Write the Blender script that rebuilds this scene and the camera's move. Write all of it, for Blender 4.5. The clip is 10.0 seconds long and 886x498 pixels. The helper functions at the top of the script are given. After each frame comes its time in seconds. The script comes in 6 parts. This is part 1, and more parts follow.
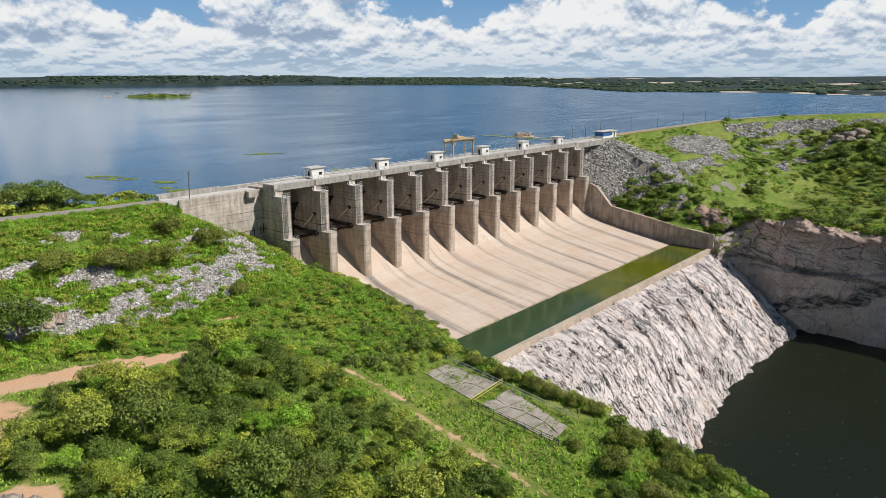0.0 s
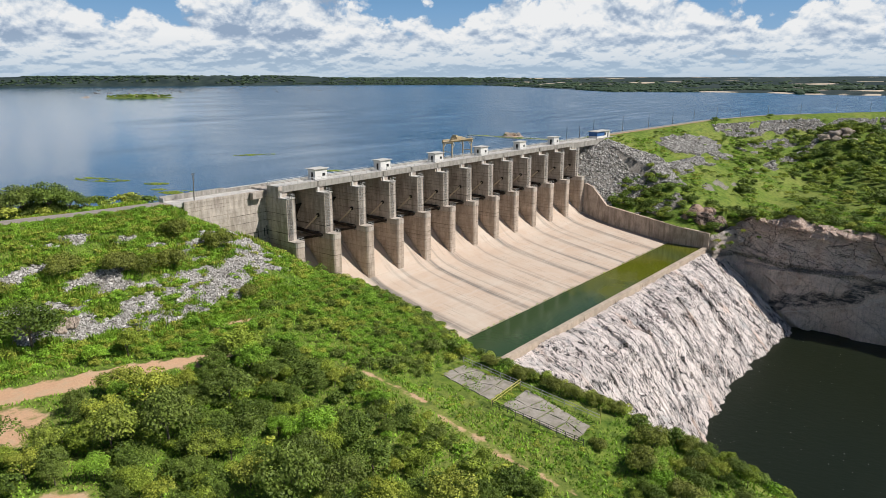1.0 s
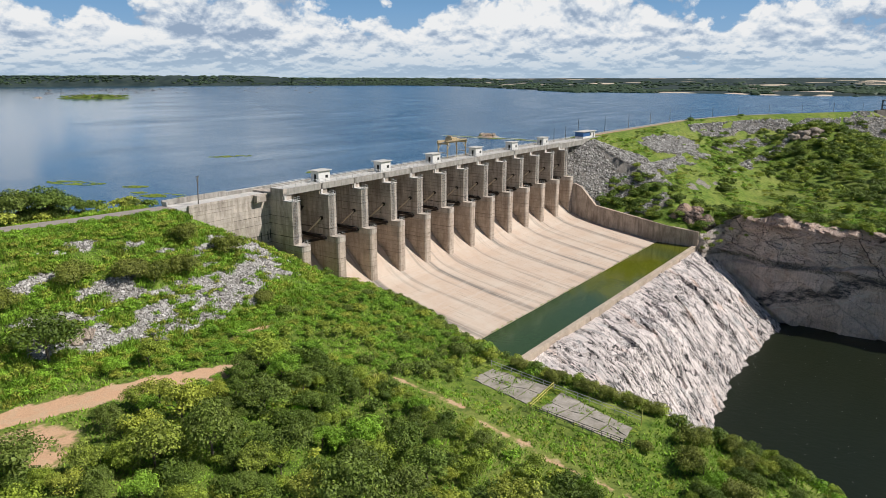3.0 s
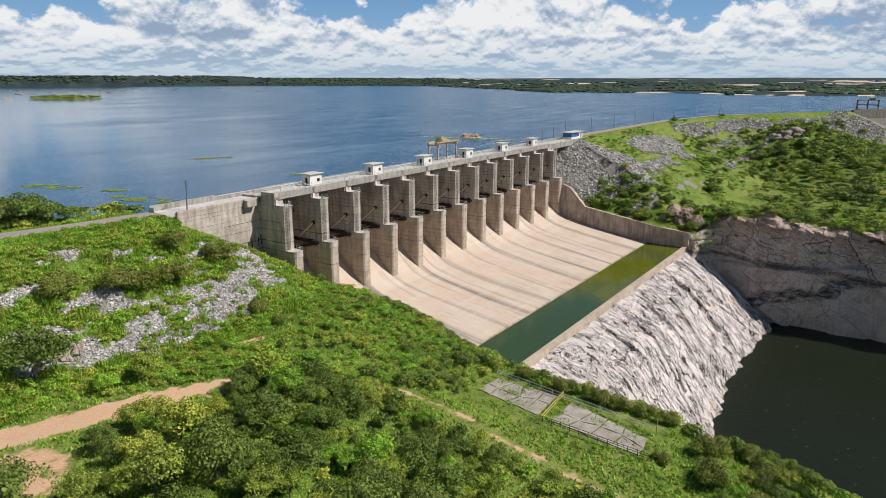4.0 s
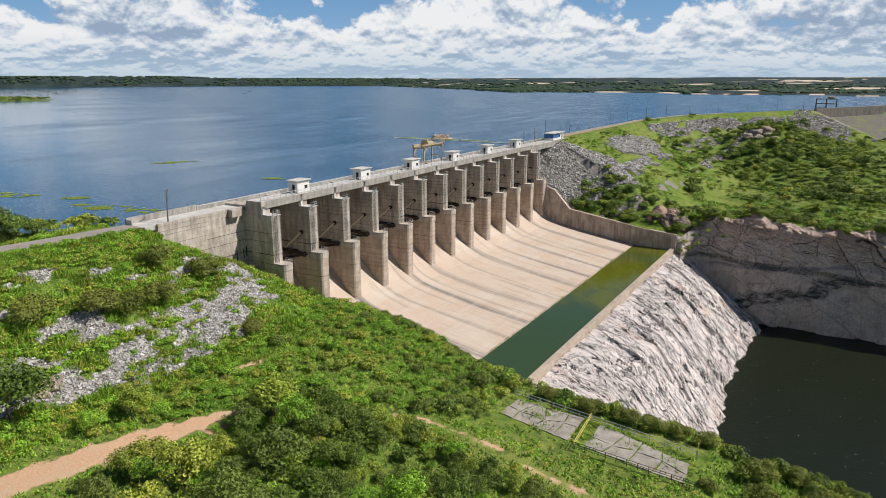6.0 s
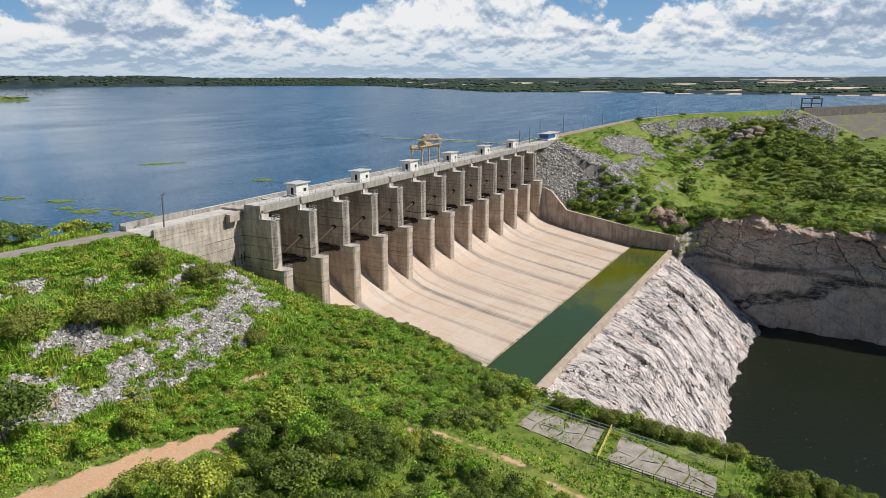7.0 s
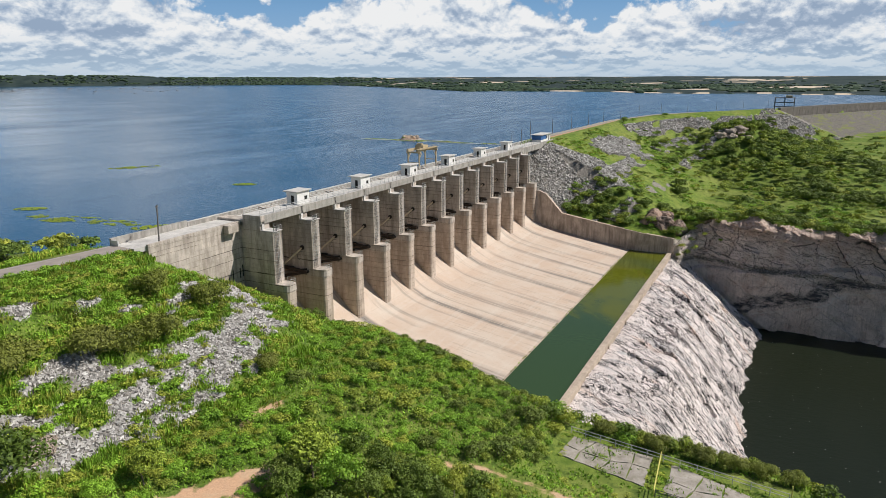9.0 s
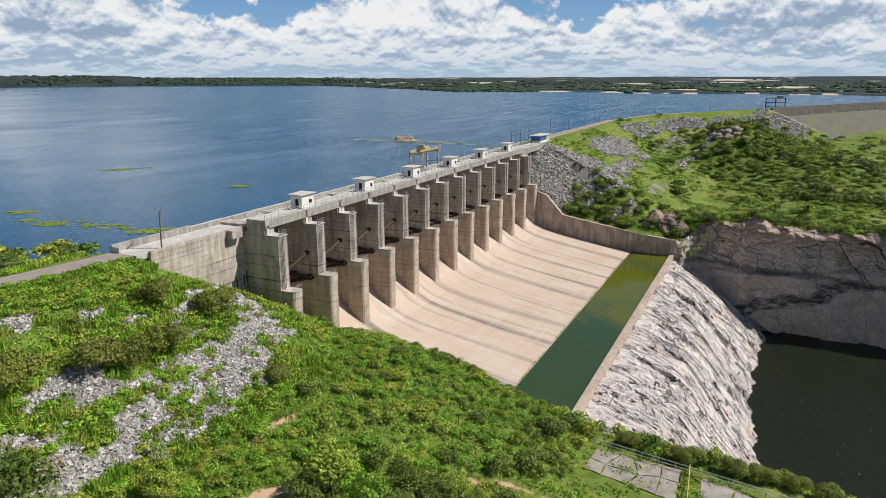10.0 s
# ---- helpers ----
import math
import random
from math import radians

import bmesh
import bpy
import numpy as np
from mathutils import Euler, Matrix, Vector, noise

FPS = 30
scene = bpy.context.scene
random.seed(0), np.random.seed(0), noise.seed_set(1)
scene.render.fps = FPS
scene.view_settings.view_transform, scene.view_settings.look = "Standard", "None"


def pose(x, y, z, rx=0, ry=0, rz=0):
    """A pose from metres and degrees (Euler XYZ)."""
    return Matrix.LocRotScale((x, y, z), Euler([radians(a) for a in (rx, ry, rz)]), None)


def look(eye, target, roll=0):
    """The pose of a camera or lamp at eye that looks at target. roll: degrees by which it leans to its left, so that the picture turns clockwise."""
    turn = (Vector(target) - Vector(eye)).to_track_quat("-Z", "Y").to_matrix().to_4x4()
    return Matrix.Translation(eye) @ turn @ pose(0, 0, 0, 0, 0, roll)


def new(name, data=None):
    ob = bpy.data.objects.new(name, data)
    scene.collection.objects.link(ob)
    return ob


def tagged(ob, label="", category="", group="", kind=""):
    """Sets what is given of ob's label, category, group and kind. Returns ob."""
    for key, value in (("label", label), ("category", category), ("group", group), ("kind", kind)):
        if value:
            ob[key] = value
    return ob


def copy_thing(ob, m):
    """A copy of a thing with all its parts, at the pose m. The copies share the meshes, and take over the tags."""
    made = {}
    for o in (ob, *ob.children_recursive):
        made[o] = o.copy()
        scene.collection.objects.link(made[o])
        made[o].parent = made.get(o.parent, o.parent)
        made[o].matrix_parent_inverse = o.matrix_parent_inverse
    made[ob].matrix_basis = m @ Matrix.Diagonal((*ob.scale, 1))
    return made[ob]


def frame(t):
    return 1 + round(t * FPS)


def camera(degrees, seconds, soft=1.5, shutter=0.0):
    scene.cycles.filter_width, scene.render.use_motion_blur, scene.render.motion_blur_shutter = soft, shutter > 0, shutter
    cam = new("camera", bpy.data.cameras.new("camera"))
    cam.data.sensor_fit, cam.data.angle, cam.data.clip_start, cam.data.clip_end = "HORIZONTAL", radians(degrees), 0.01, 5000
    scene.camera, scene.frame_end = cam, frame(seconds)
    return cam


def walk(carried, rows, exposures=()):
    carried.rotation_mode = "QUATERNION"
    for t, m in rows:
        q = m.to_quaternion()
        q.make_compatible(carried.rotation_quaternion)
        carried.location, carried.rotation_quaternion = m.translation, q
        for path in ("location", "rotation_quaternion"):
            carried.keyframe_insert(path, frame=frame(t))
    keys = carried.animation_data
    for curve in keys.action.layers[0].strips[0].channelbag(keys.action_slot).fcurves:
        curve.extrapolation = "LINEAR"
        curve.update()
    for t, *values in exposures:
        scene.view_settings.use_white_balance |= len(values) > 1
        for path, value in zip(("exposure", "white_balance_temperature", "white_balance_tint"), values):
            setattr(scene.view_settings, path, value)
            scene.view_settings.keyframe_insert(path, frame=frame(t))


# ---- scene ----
cam = camera(66.0, 10.0, soft=0.6)
PATH = [
    (0, (-107.994, -162.226, 27.796), (-106.529, -160.955, 27.307), -0.2),
    (0.5, (-110.04, -159.726, 27.869), (-108.557, -158.476, 27.38), -0.2),
    (1, (-111.947, -157.151, 27.936), (-110.448, -155.921, 27.447), -0.2),
    (1.5, (-113.768, -154.378, 27.923), (-112.252, -153.168, 27.434), -0.2),
    (2, (-115.543, -151.6, 27.85), (-114.012, -150.409, 27.362), -0.2),
    (2.5, (-117.123, -148.894, 27.81), (-115.574, -147.726, 27.322), -0.1),
    (3.25, (-118.0, -144.3, 27.9), (-116.424, -143.175, 27.413), -0.1),
    (4, (-117.257, -139.569, 28.015), (-115.651, -138.481, 27.527), -0.1),
    (4.5, (-116.696, -136.353, 28.01), (-115.072, -135.292, 27.522), -0.1),
    (5, (-116.052, -133.181, 28.093), (-114.412, -132.145, 27.605), -0.2),
    (5.5, (-115.286, -129.975, 28.07), (-113.631, -128.962, 27.582), -0.2),
    (7, (-112.95, -120.299, 28.056), (-111.26, -119.348, 27.567), -0.2),
    (7.5, (-112.322, -117.286, 28.099), (-110.621, -116.354, 27.61), -0.2),
    (8, (-111.436, -114.008, 28.224), (-109.725, -113.096, 27.734), -0.2),
    (8.5, (-110.389, -110.574, 28.306), (-108.667, -109.683, 27.815), -0.2),
    (9, (-109.341, -107.423, 28.307), (-107.61, -106.551, 27.816), -0.2),
    (9.5, (-108.546, -104.432, 28.316), (-106.807, -103.575, 27.825), -0.2),
    (10, (-107.83, -101.614, 28.267), (-106.084, -100.772, 27.777), -0.2),
]
walk(cam, [(t, look(eye, target, roll)) for t, eye, target, roll in PATH])
# ---- world, sun ----
SUN = Vector((0.43, -0.80, 0.96)).normalized()      # towards the sun
world = bpy.data.worlds.new("sky")
scene.world = world
world.use_nodes = True


class Nodes:
    """Short hand for building a node tree."""

    def __init__(self, tree):
        self.tree = tree
        tree.nodes.clear()

    def add(self, kind, **sockets):
        return self.wire(self.tree.nodes.new(kind), sockets)

    def wire(self, n, sockets):
        for k, v in sockets.items():
            key = int(k[1:]) if k[0] == "i" and k[1:].isdigit() else k.replace("_", " ")
            self.put(n.inputs[key], v)
        return n

    def attribute(self, name):
        n = self.add("ShaderNodeAttribute")
        n.attribute_name = name
        return n.outputs["Fac"]

    def put(self, socket, v):
        if isinstance(v, bpy.types.NodeSocket):
            self.tree.links.new(v, socket)
        else:
            socket.default_value = v

    def math(self, op, a, b=0.0, c=0.0, clamp=False):
        n = self.tree.nodes.new("ShaderNodeMath")
        n.operation, n.use_clamp = op, clamp
        return self.wire(n, {"i0": a, "i1": b, "i2": c}).outputs[0]

    def vec(self, op, a, b=(0, 0, 0)):
        n = self.tree.nodes.new("ShaderNodeVectorMath")
        n.operation = op
        return self.wire(n, {"i0": a, "i1": b}).outputs[0]

    def dot(self, a, b):
        n = self.tree.nodes.new("ShaderNodeVectorMath")
        n.operation = "DOT_PRODUCT"
        return self.wire(n, {"i0": a, "i1": b}).outputs["Value"]

    def noise(self, vector, scale, detail=4.0, rough=0.55, distort=0.0):
        return self.add("ShaderNodeTexNoise", Vector=vector, Scale=scale, Detail=detail, Roughness=rough, Distortion=distort).outputs[0]

    def ramp(self, fac, *stops, mode="LINEAR"):
        n = self.add("ShaderNodeValToRGB", i0=fac)
        n.color_ramp.interpolation = mode
        while len(n.color_ramp.elements) < len(stops):
            n.color_ramp.elements.new(0.5)
        for e, (p, c) in zip(n.color_ramp.elements, stops):
            e.position = p
            e.color = (*c, 1) if len(c) == 3 else c
        return n.outputs[0]

    def fit(self, v, a, b, c=0.0, d=1.0):
        return self.add("ShaderNodeMapRange", i0=v, i1=a, i2=b, i3=c, i4=d).outputs[0]

    def mix(self, fac, a, b, blend="MIX"):
        n = self.add("ShaderNodeMix")
        n.data_type, n.blend_type = "RGBA", blend
        self.put(n.inputs[0], fac)
        for s, v in ((n.inputs[6], a), (n.inputs[7], b)):
            self.put(s, (*v, 1) if isinstance(v, tuple) and len(v) == 3 else v)
        return n.outputs[2]


def build_sky():
    w = Nodes(world.node_tree)
    sky = w.add("ShaderNodeTexSky")
    sky.sky_type, sky.sun_disc, sky.sun_elevation, sky.sun_rotation = "NISHITA", False, math.asin(SUN.z), math.atan2(SUN.x, SUN.y)
    sky.air_density, sky.dust_density, sky.ozone_density = 1.1, 0.6, 1.6
    ray = w.vec("NORMALIZE", w.add("ShaderNodeTexCoord").outputs["Generated"])
    sep = w.add("ShaderNodeSeparateXYZ", i0=ray)
    x, y, z = sep.outputs[0], sep.outputs[1], w.math("MAXIMUM", sep.outputs[2], 0.0)
    blue = w.mix(w.fit(z, 0.09, 0.35, 0.75, 0.05), w.vec("MULTIPLY", sky.outputs[0], (0.040, 0.042, 0.047)), (0.21, 0.45, 0.79))
    # cumulus seen from the side: heights grow more slowly towards the horizon, and the far clouds are smaller
    tall = w.math("MULTIPLY", w.math("LOGARITHM", w.math("ADD", z, 0.035), 2.718), 0.165)
    near = w.fit(z, 0.028, 0.062)

    def layer(lift, size, seed):
        p = w.add("ShaderNodeCombineXYZ", i0=w.math("ADD", x, seed), i1=y, i2=w.math("ADD", tall, lift)).outputs[0]
        big = w.noise(p, 5.0 * size, 2.0, 0.5)
        puff = w.noise(p, 17.0 * size, 9.0, 0.58, 0.15)
        cells = w.add("ShaderNodeTexVoronoi", Vector=p, Scale=13.0 * size, Detail=4.0, Roughness=0.6)
        cells.normalize = True
        heap = w.math("SUBTRACT", 1.0, cells.outputs["Distance"])
        return w.math("ADD", w.math("ADD", w.math("MULTIPLY", big, 0.46), w.math("MULTIPLY", puff, 0.38)), w.math("MULTIPLY", w.math("SUBTRACT", heap, 0.18), 0.27))

    def cloud(lift):
        a, b = layer(lift, 1.9, 3.7), layer(lift, 1.0, 0.0)
        return w.math("ADD", w.math("MULTIPLY", a, w.math("SUBTRACT", 1.0, near)), w.math("MULTIPLY", b, near))

    body = cloud(0.0)
    above = cloud(0.010)
    deep = cloud(0.034)
    thin = w.math("ADD", w.fit(z, 0.012, 0.095, 0.40, 0.528), w.fit(z, 0.13, 0.40, 0.0, 0.34))      # fewer clouds higher up
    cover = w.fit(w.math("SUBTRACT", body, thin), -0.012, 0.022)
    lit = w.math("ADD", w.math("MULTIPLY", w.fit(w.math("SUBTRACT", body, above), -0.040, 0.040), 0.42), w.math("MULTIPLY", w.fit(w.math("SUBTRACT", body, deep), -0.07, 0.08), 0.58))
    shade = w.ramp(lit, (0.14, (0.33, 0.43, 0.58)), (0.34, (0.49, 0.58, 0.71)), (0.54, (0.74, 0.80, 0.87)), (0.76, (0.94, 0.95, 0.96)))
    haze = w.fit(z, 0.0, 0.055, 0.80, 0.0)
    shade = w.mix(haze, shade, (0.46, 0.60, 0.74))
    col = w.mix(cover, w.mix(w.fit(z, 0.0, 0.10, 0.7, 0.0), blue, (0.42, 0.60, 0.80)), shade)
    below = w.math("LESS_THAN", sep.outputs[2], -0.02)
    col = w.mix(below, col, (0.18, 0.20, 0.18))
    bg = w.add("ShaderNodeBackground", Color=col, Strength=0.90)
    w.add("ShaderNodeOutputWorld", i0=bg.outputs[0])


build_sky()
lamp = bpy.data.lights.new("sun", "SUN")
lamp.energy, lamp.angle, lamp.color = 5.0, radians(0.55), (1.0, 0.96, 0.905)
sun = new("sun", lamp)
sun.matrix_world = look((0, 0, 300), Vector((0, 0, 300)) - SUN)

# ---- materials ----


def material(name, build):
    m = bpy.data.materials.new(name)
    m.use_nodes = True
    n = Nodes(m.node_tree)
    build(n)
    return m


def finish(n, color, rough=0.9, height=None, dist=0.05, metal=0.0, strength=1.0, spec=0.3):
    b = n.add("ShaderNodeBsdfPrincipled", Base_Color=color if not isinstance(color, tuple) else (*color, 1), Roughness=rough, Metallic=metal, Specular_IOR_Level=spec)
    if height is not None:
        n.put(b.inputs["Normal"], n.add("ShaderNodeBump", Strength=strength, Distance=dist, Height=height).outputs[0])
    n.add("ShaderNodeOutputMaterial", i0=b.outputs[0])
    return b


def concrete(base, stain, lift=1.35, streak=0.5, joints=True, mark=0.5):
    """Board-marked mass concrete with uneven pour lines, run-off streaks and blotches."""

    def build(n):
        pos = n.add("ShaderNodeNewGeometry").outputs["Position"]
        s = n.add("ShaderNodeSeparateXYZ", i0=pos)
        rnd = n.add("ShaderNodeObjectInfo").outputs["Random"]
        blotch = n.noise(pos, 0.30, 6, 0.68)
        fine = n.noise(pos, 3.2, 6, 0.75)
        run = n.noise(n.vec("MULTIPLY", pos, (0.9, 0.9, 0.09)), 1.0, 6, 0.72)
        wide = n.noise(n.vec("MULTIPLY", pos, (0.5, 0.5, 0.16)), 0.6, 5, 0.65)
        col = n.mix(n.fit(blotch, 0.33, 0.66), tuple(0.70 * c for c in base), tuple(min(1, 1.16 * c) for c in base))
        col = n.mix(n.math("MULTIPLY", n.fit(run, 0.47, 0.72), streak), col, stain)
        col = n.mix(n.math("MULTIPLY", n.fit(wide, 0.50, 0.66), streak * 0.75), col, tuple(1.1 * c for c in stain))
        col = n.mix(n.math("MULTIPLY", n.fit(fine, 0.48, 0.72), 0.34), col, tuple(0.45 * c for c in base))
        height = fine
        if joints:
            uneven = n.math("MULTIPLY", n.noise(n.add("ShaderNodeCombineXYZ", i2=s.outputs[2]).outputs[0], 0.55, 2), 1.9)
            bend = n.math("ADD", n.math("MULTIPLY", n.math("SUBTRACT", n.noise(pos, 0.5, 3), 0.5), 0.14), uneven)
            row = n.math("DIVIDE", n.math("ADD", s.outputs[2], bend), lift)
            part_of = n.math("FRACT", row)
            edge = n.math("ABSOLUTE", n.math("SUBTRACT", part_of, 0.5))
            line = n.fit(edge, 0.445, 0.475)
            cell = n.add("ShaderNodeTexWhiteNoise", Vector=n.add("ShaderNodeCombineXYZ", i0=n.math("FLOOR", n.math("ADD", row, 0.5)), i1=n.math("FLOOR", n.math("DIVIDE", s.outputs[0], 13.0))).outputs[0]).outputs[0]
            course = n.add("ShaderNodeTexWhiteNoise", Vector=n.add("ShaderNodeCombineXYZ", i0=n.math("FLOOR", row), i1=n.math("FLOOR", n.math("DIVIDE", s.outputs[0], 6.5))).outputs[0]).outputs[0]
            col = n.mix(n.math("MULTIPLY", course, 0.26), col, tuple(0.55 * c for c in base))
            drip = n.math("MULTIPLY", n.fit(part_of, 0.45, 1.0), n.fit(n.noise(n.vec("MULTIPLY", pos, (1.6, 1.6, 0.25)), 1.0, 5, 0.7), 0.46, 0.66))
            col = n.mix(n.math("MULTIPLY", n.math("MULTIPLY", drip, cell), 0.6), col, tuple(0.8 * c for c in stain))
            broken = n.fit(n.noise(n.vec("MULTIPLY", pos, (0.22, 0.22, 1.4)), 1.0, 4, 0.6), 0.30, 0.52)
            line = n.math("MULTIPLY", n.math("MULTIPLY", line, broken), n.fit(cell, -0.1, 0.8))
            col = n.mix(n.math("MULTIPLY", line, mark), col, tuple(0.35 * c for c in stain))
            height = n.math("SUBTRACT", n.math("MULTIPLY", fine, 0.6), line)
        col = n.mix(n.math("MULTIPLY", rnd, 0.12), col, tuple(0.65 * c for c in base))
        finish(n, col, 0.92, height, 0.03)

    return build


def plain(color, rough=0.7, metal=0.0, vary=0.25, scale=3.0):
    def build(n):
        pos = n.add("ShaderNodeNewGeometry").outputs["Position"]
        f = n.noise(pos, scale, 5, 0.6)
        col = n.mix(n.math("MULTIPLY", n.fit(f, 0.4, 0.75), vary * 2), color, tuple(0.55 * c for c in color))
        finish(n, col, rough, f, 0.01, metal)

    return build


def leaves(dark, light, dry=(0.26, 0.25, 0.075)):
    def build(n):
        rnd = n.add("ShaderNodeObjectInfo").outputs["Random"]
        geo = n.add("ShaderNodeNewGeometry")
        isl, pos = geo.outputs["Random Per Island"], geo.outputs["Position"]
        clump = n.math("ADD", n.math("MULTIPLY", n.fit(n.noise(pos, 0.75, 3, 0.6), 0.34, 0.66), 0.32), n.math("MULTIPLY", n.fit(n.noise(pos, 0.14, 3), 0.32, 0.68), 0.30))
        f = n.math("ADD", n.math("MULTIPLY", n.math("POWER", isl, 1.6), 0.60), clump)
        col = n.mix(f, dark, light)
        col = n.mix(n.math("MULTIPLY", n.fit(rnd, 0.5, 1.0), 0.22), col, dry)
        col = n.mix(n.math("MULTIPLY", n.fit(rnd, 0.4, 0.0), 0.2), col, dark)
        d = n.add("ShaderNodeBsdfPrincipled", Base_Color=col, Roughness=0.6, Specular_IOR_Level=0.25)
        t = n.add("ShaderNodeBsdfTranslucent", Color=n.mix(0.5, col, (0.30, 0.42, 0.04)))
        mx = n.add("ShaderNodeMixShader", i0=0.10, i1=d.outputs[0], i2=t.outputs[0])
        n.add("ShaderNodeOutputMaterial", i0=mx.outputs[0])

    return build


def ground_cover(n):
    geo = n.add("ShaderNodeNewGeometry")
    pos = geo.outputs["Position"]
    big, mid, fine = n.noise(pos, 0.035, 5, 0.6), n.noise(pos, 0.35, 5, 0.65), n.noise(pos, 3.0, 5, 0.7)
    grass = n.mix(n.fit(mid, 0.35, 0.68), (0.085, 0.145, 0.020), (0.215, 0.275, 0.050))
    grass = n.mix(n.math("MULTIPLY", n.fit(big, 0.45, 0.62), 0.5), grass, (0.30, 0.30, 0.085))
    grass = n.mix(n.math("MULTIPLY", n.fit(fine, 0.5, 0.72), 0.55), grass, (0.030, 0.07, 0.008))
    grass = n.mix(n.math("MULTIPLY", n.fit(n.noise(pos, 0.55, 6, 0.7), 0.50, 0.60), 0.6), grass, (0.035, 0.075, 0.012))
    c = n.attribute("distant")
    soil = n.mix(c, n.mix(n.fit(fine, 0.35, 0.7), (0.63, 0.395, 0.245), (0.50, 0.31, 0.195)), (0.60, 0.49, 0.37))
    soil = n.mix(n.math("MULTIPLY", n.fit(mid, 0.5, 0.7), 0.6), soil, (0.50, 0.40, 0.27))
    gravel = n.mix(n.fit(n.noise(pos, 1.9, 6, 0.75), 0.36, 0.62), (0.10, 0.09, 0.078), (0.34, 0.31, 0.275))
    # haze of distance put into the colour: far ground is dark and bluish
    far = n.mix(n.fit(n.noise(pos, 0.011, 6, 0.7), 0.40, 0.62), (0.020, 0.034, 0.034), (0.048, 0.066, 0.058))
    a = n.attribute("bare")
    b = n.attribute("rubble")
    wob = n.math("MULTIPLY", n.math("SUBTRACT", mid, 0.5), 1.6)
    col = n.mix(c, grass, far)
    col = n.mix(n.fit(n.math("ADD", b, wob), 0.35, 0.6), col, gravel)
    col = n.mix(n.fit(n.math("ADD", a, wob), 0.38, 0.62), col, soil)
    finish(n, col, 0.95, n.math("ADD", fine, mid), 0.12, spec=0.15)


def granite(light, dark, warm, cracks=0.6):
    """Sheared gneiss: pale, with ragged dark cracks along the grain, grey clouds and rusty patches."""

    def build(n):
        geo = n.add("ShaderNodeNewGeometry")
        pos = geo.outputs["Position"]
        u, v = n.dot(pos, (-0.22, -0.68, -0.70)), n.dot(pos, (0.95, -0.31, 0.0))
        wander = n.noise(pos, 0.09, 5, 0.6)
        v = n.math("ADD", v, n.math("MULTIPLY", wander, 6.0))
        grain = n.add("ShaderNodeCombineXYZ", i0=n.math("MULTIPLY", u, 0.13), i1=n.math("MULTIPLY", v, 0.9), i2=n.math("MULTIPLY", n.dot(pos, (0, 0, 1)), 0.3)).outputs[0]
        crack = 0.0
        for size, width, lo, hi, seed in ((0.40, 0.026, 0.44, 0.52, 0.0), (0.9, 0.022, 0.48, 0.57, 7.0), (0.20, 0.014, 0.42, 0.50, 13.0), (2.4, 0.020, 0.52, 0.62, 3.0)):
            r = n.math("ABSOLUTE", n.math("SUBTRACT", n.noise(n.vec("ADD", grain, (seed, 2 * seed, 0.0)), size, 4, 0.6, 0.15), 0.5))
            gate = n.fit(n.noise(n.vec("ADD", pos, (seed, 0.0, 5 * seed)), 0.22, 4, 0.65), lo, hi)
            crack = n.math("MAXIMUM", crack, n.math("MULTIPLY", n.fit(r, width, width * 0.3), gate))
        cloud = n.noise(n.vec("MULTIPLY", pos, (1.0, 0.6, 0.6)), 0.16, 7, 0.7, 0.8)
        fine = n.noise(pos, 3.5, 6, 0.75)
        streak = n.noise(grain, 3.2, 6, 0.72)
        col = n.mix(n.fit(n.noise(pos, 0.07, 4, 0.6), 0.36, 0.66), light, tuple(0.84 * c for c in light))
        col = n.mix(n.math("MULTIPLY", n.fit(cloud, 0.52, 0.66), 0.62), col, (0.38 * light[0], 0.40 * light[0], 0.41 * light[0]))
        col = n.mix(n.math("MULTIPLY", n.math("MULTIPLY", n.fit(streak, 0.54, 0.66), n.fit(wander, 0.42, 0.6)), 0.6 * cracks), col, tuple(0.40 * c for c in light))
        col = n.mix(n.math("MULTIPLY", n.fit(n.noise(n.add("ShaderNodeCombineXYZ", i0=n.math("MULTIPLY", u, 0.35), i1=v).outputs[0], 0.14, 4, 0.55), 0.60, 0.70), 0.65), col, warm)
        col = n.mix(n.math("MULTIPLY", n.fit(fine, 0.52, 0.72), 0.36), col, tuple(0.45 * c for c in light))
        col = n.mix(n.math("MULTIPLY", crack, cracks), col, dark)
        height = n.math("SUBTRACT", n.math("ADD", n.math("MULTIPLY", streak, -0.8), n.math("MULTIPLY", fine, 0.5)), crack)
        finish(n, col, 0.9, height, 0.35)

    return build


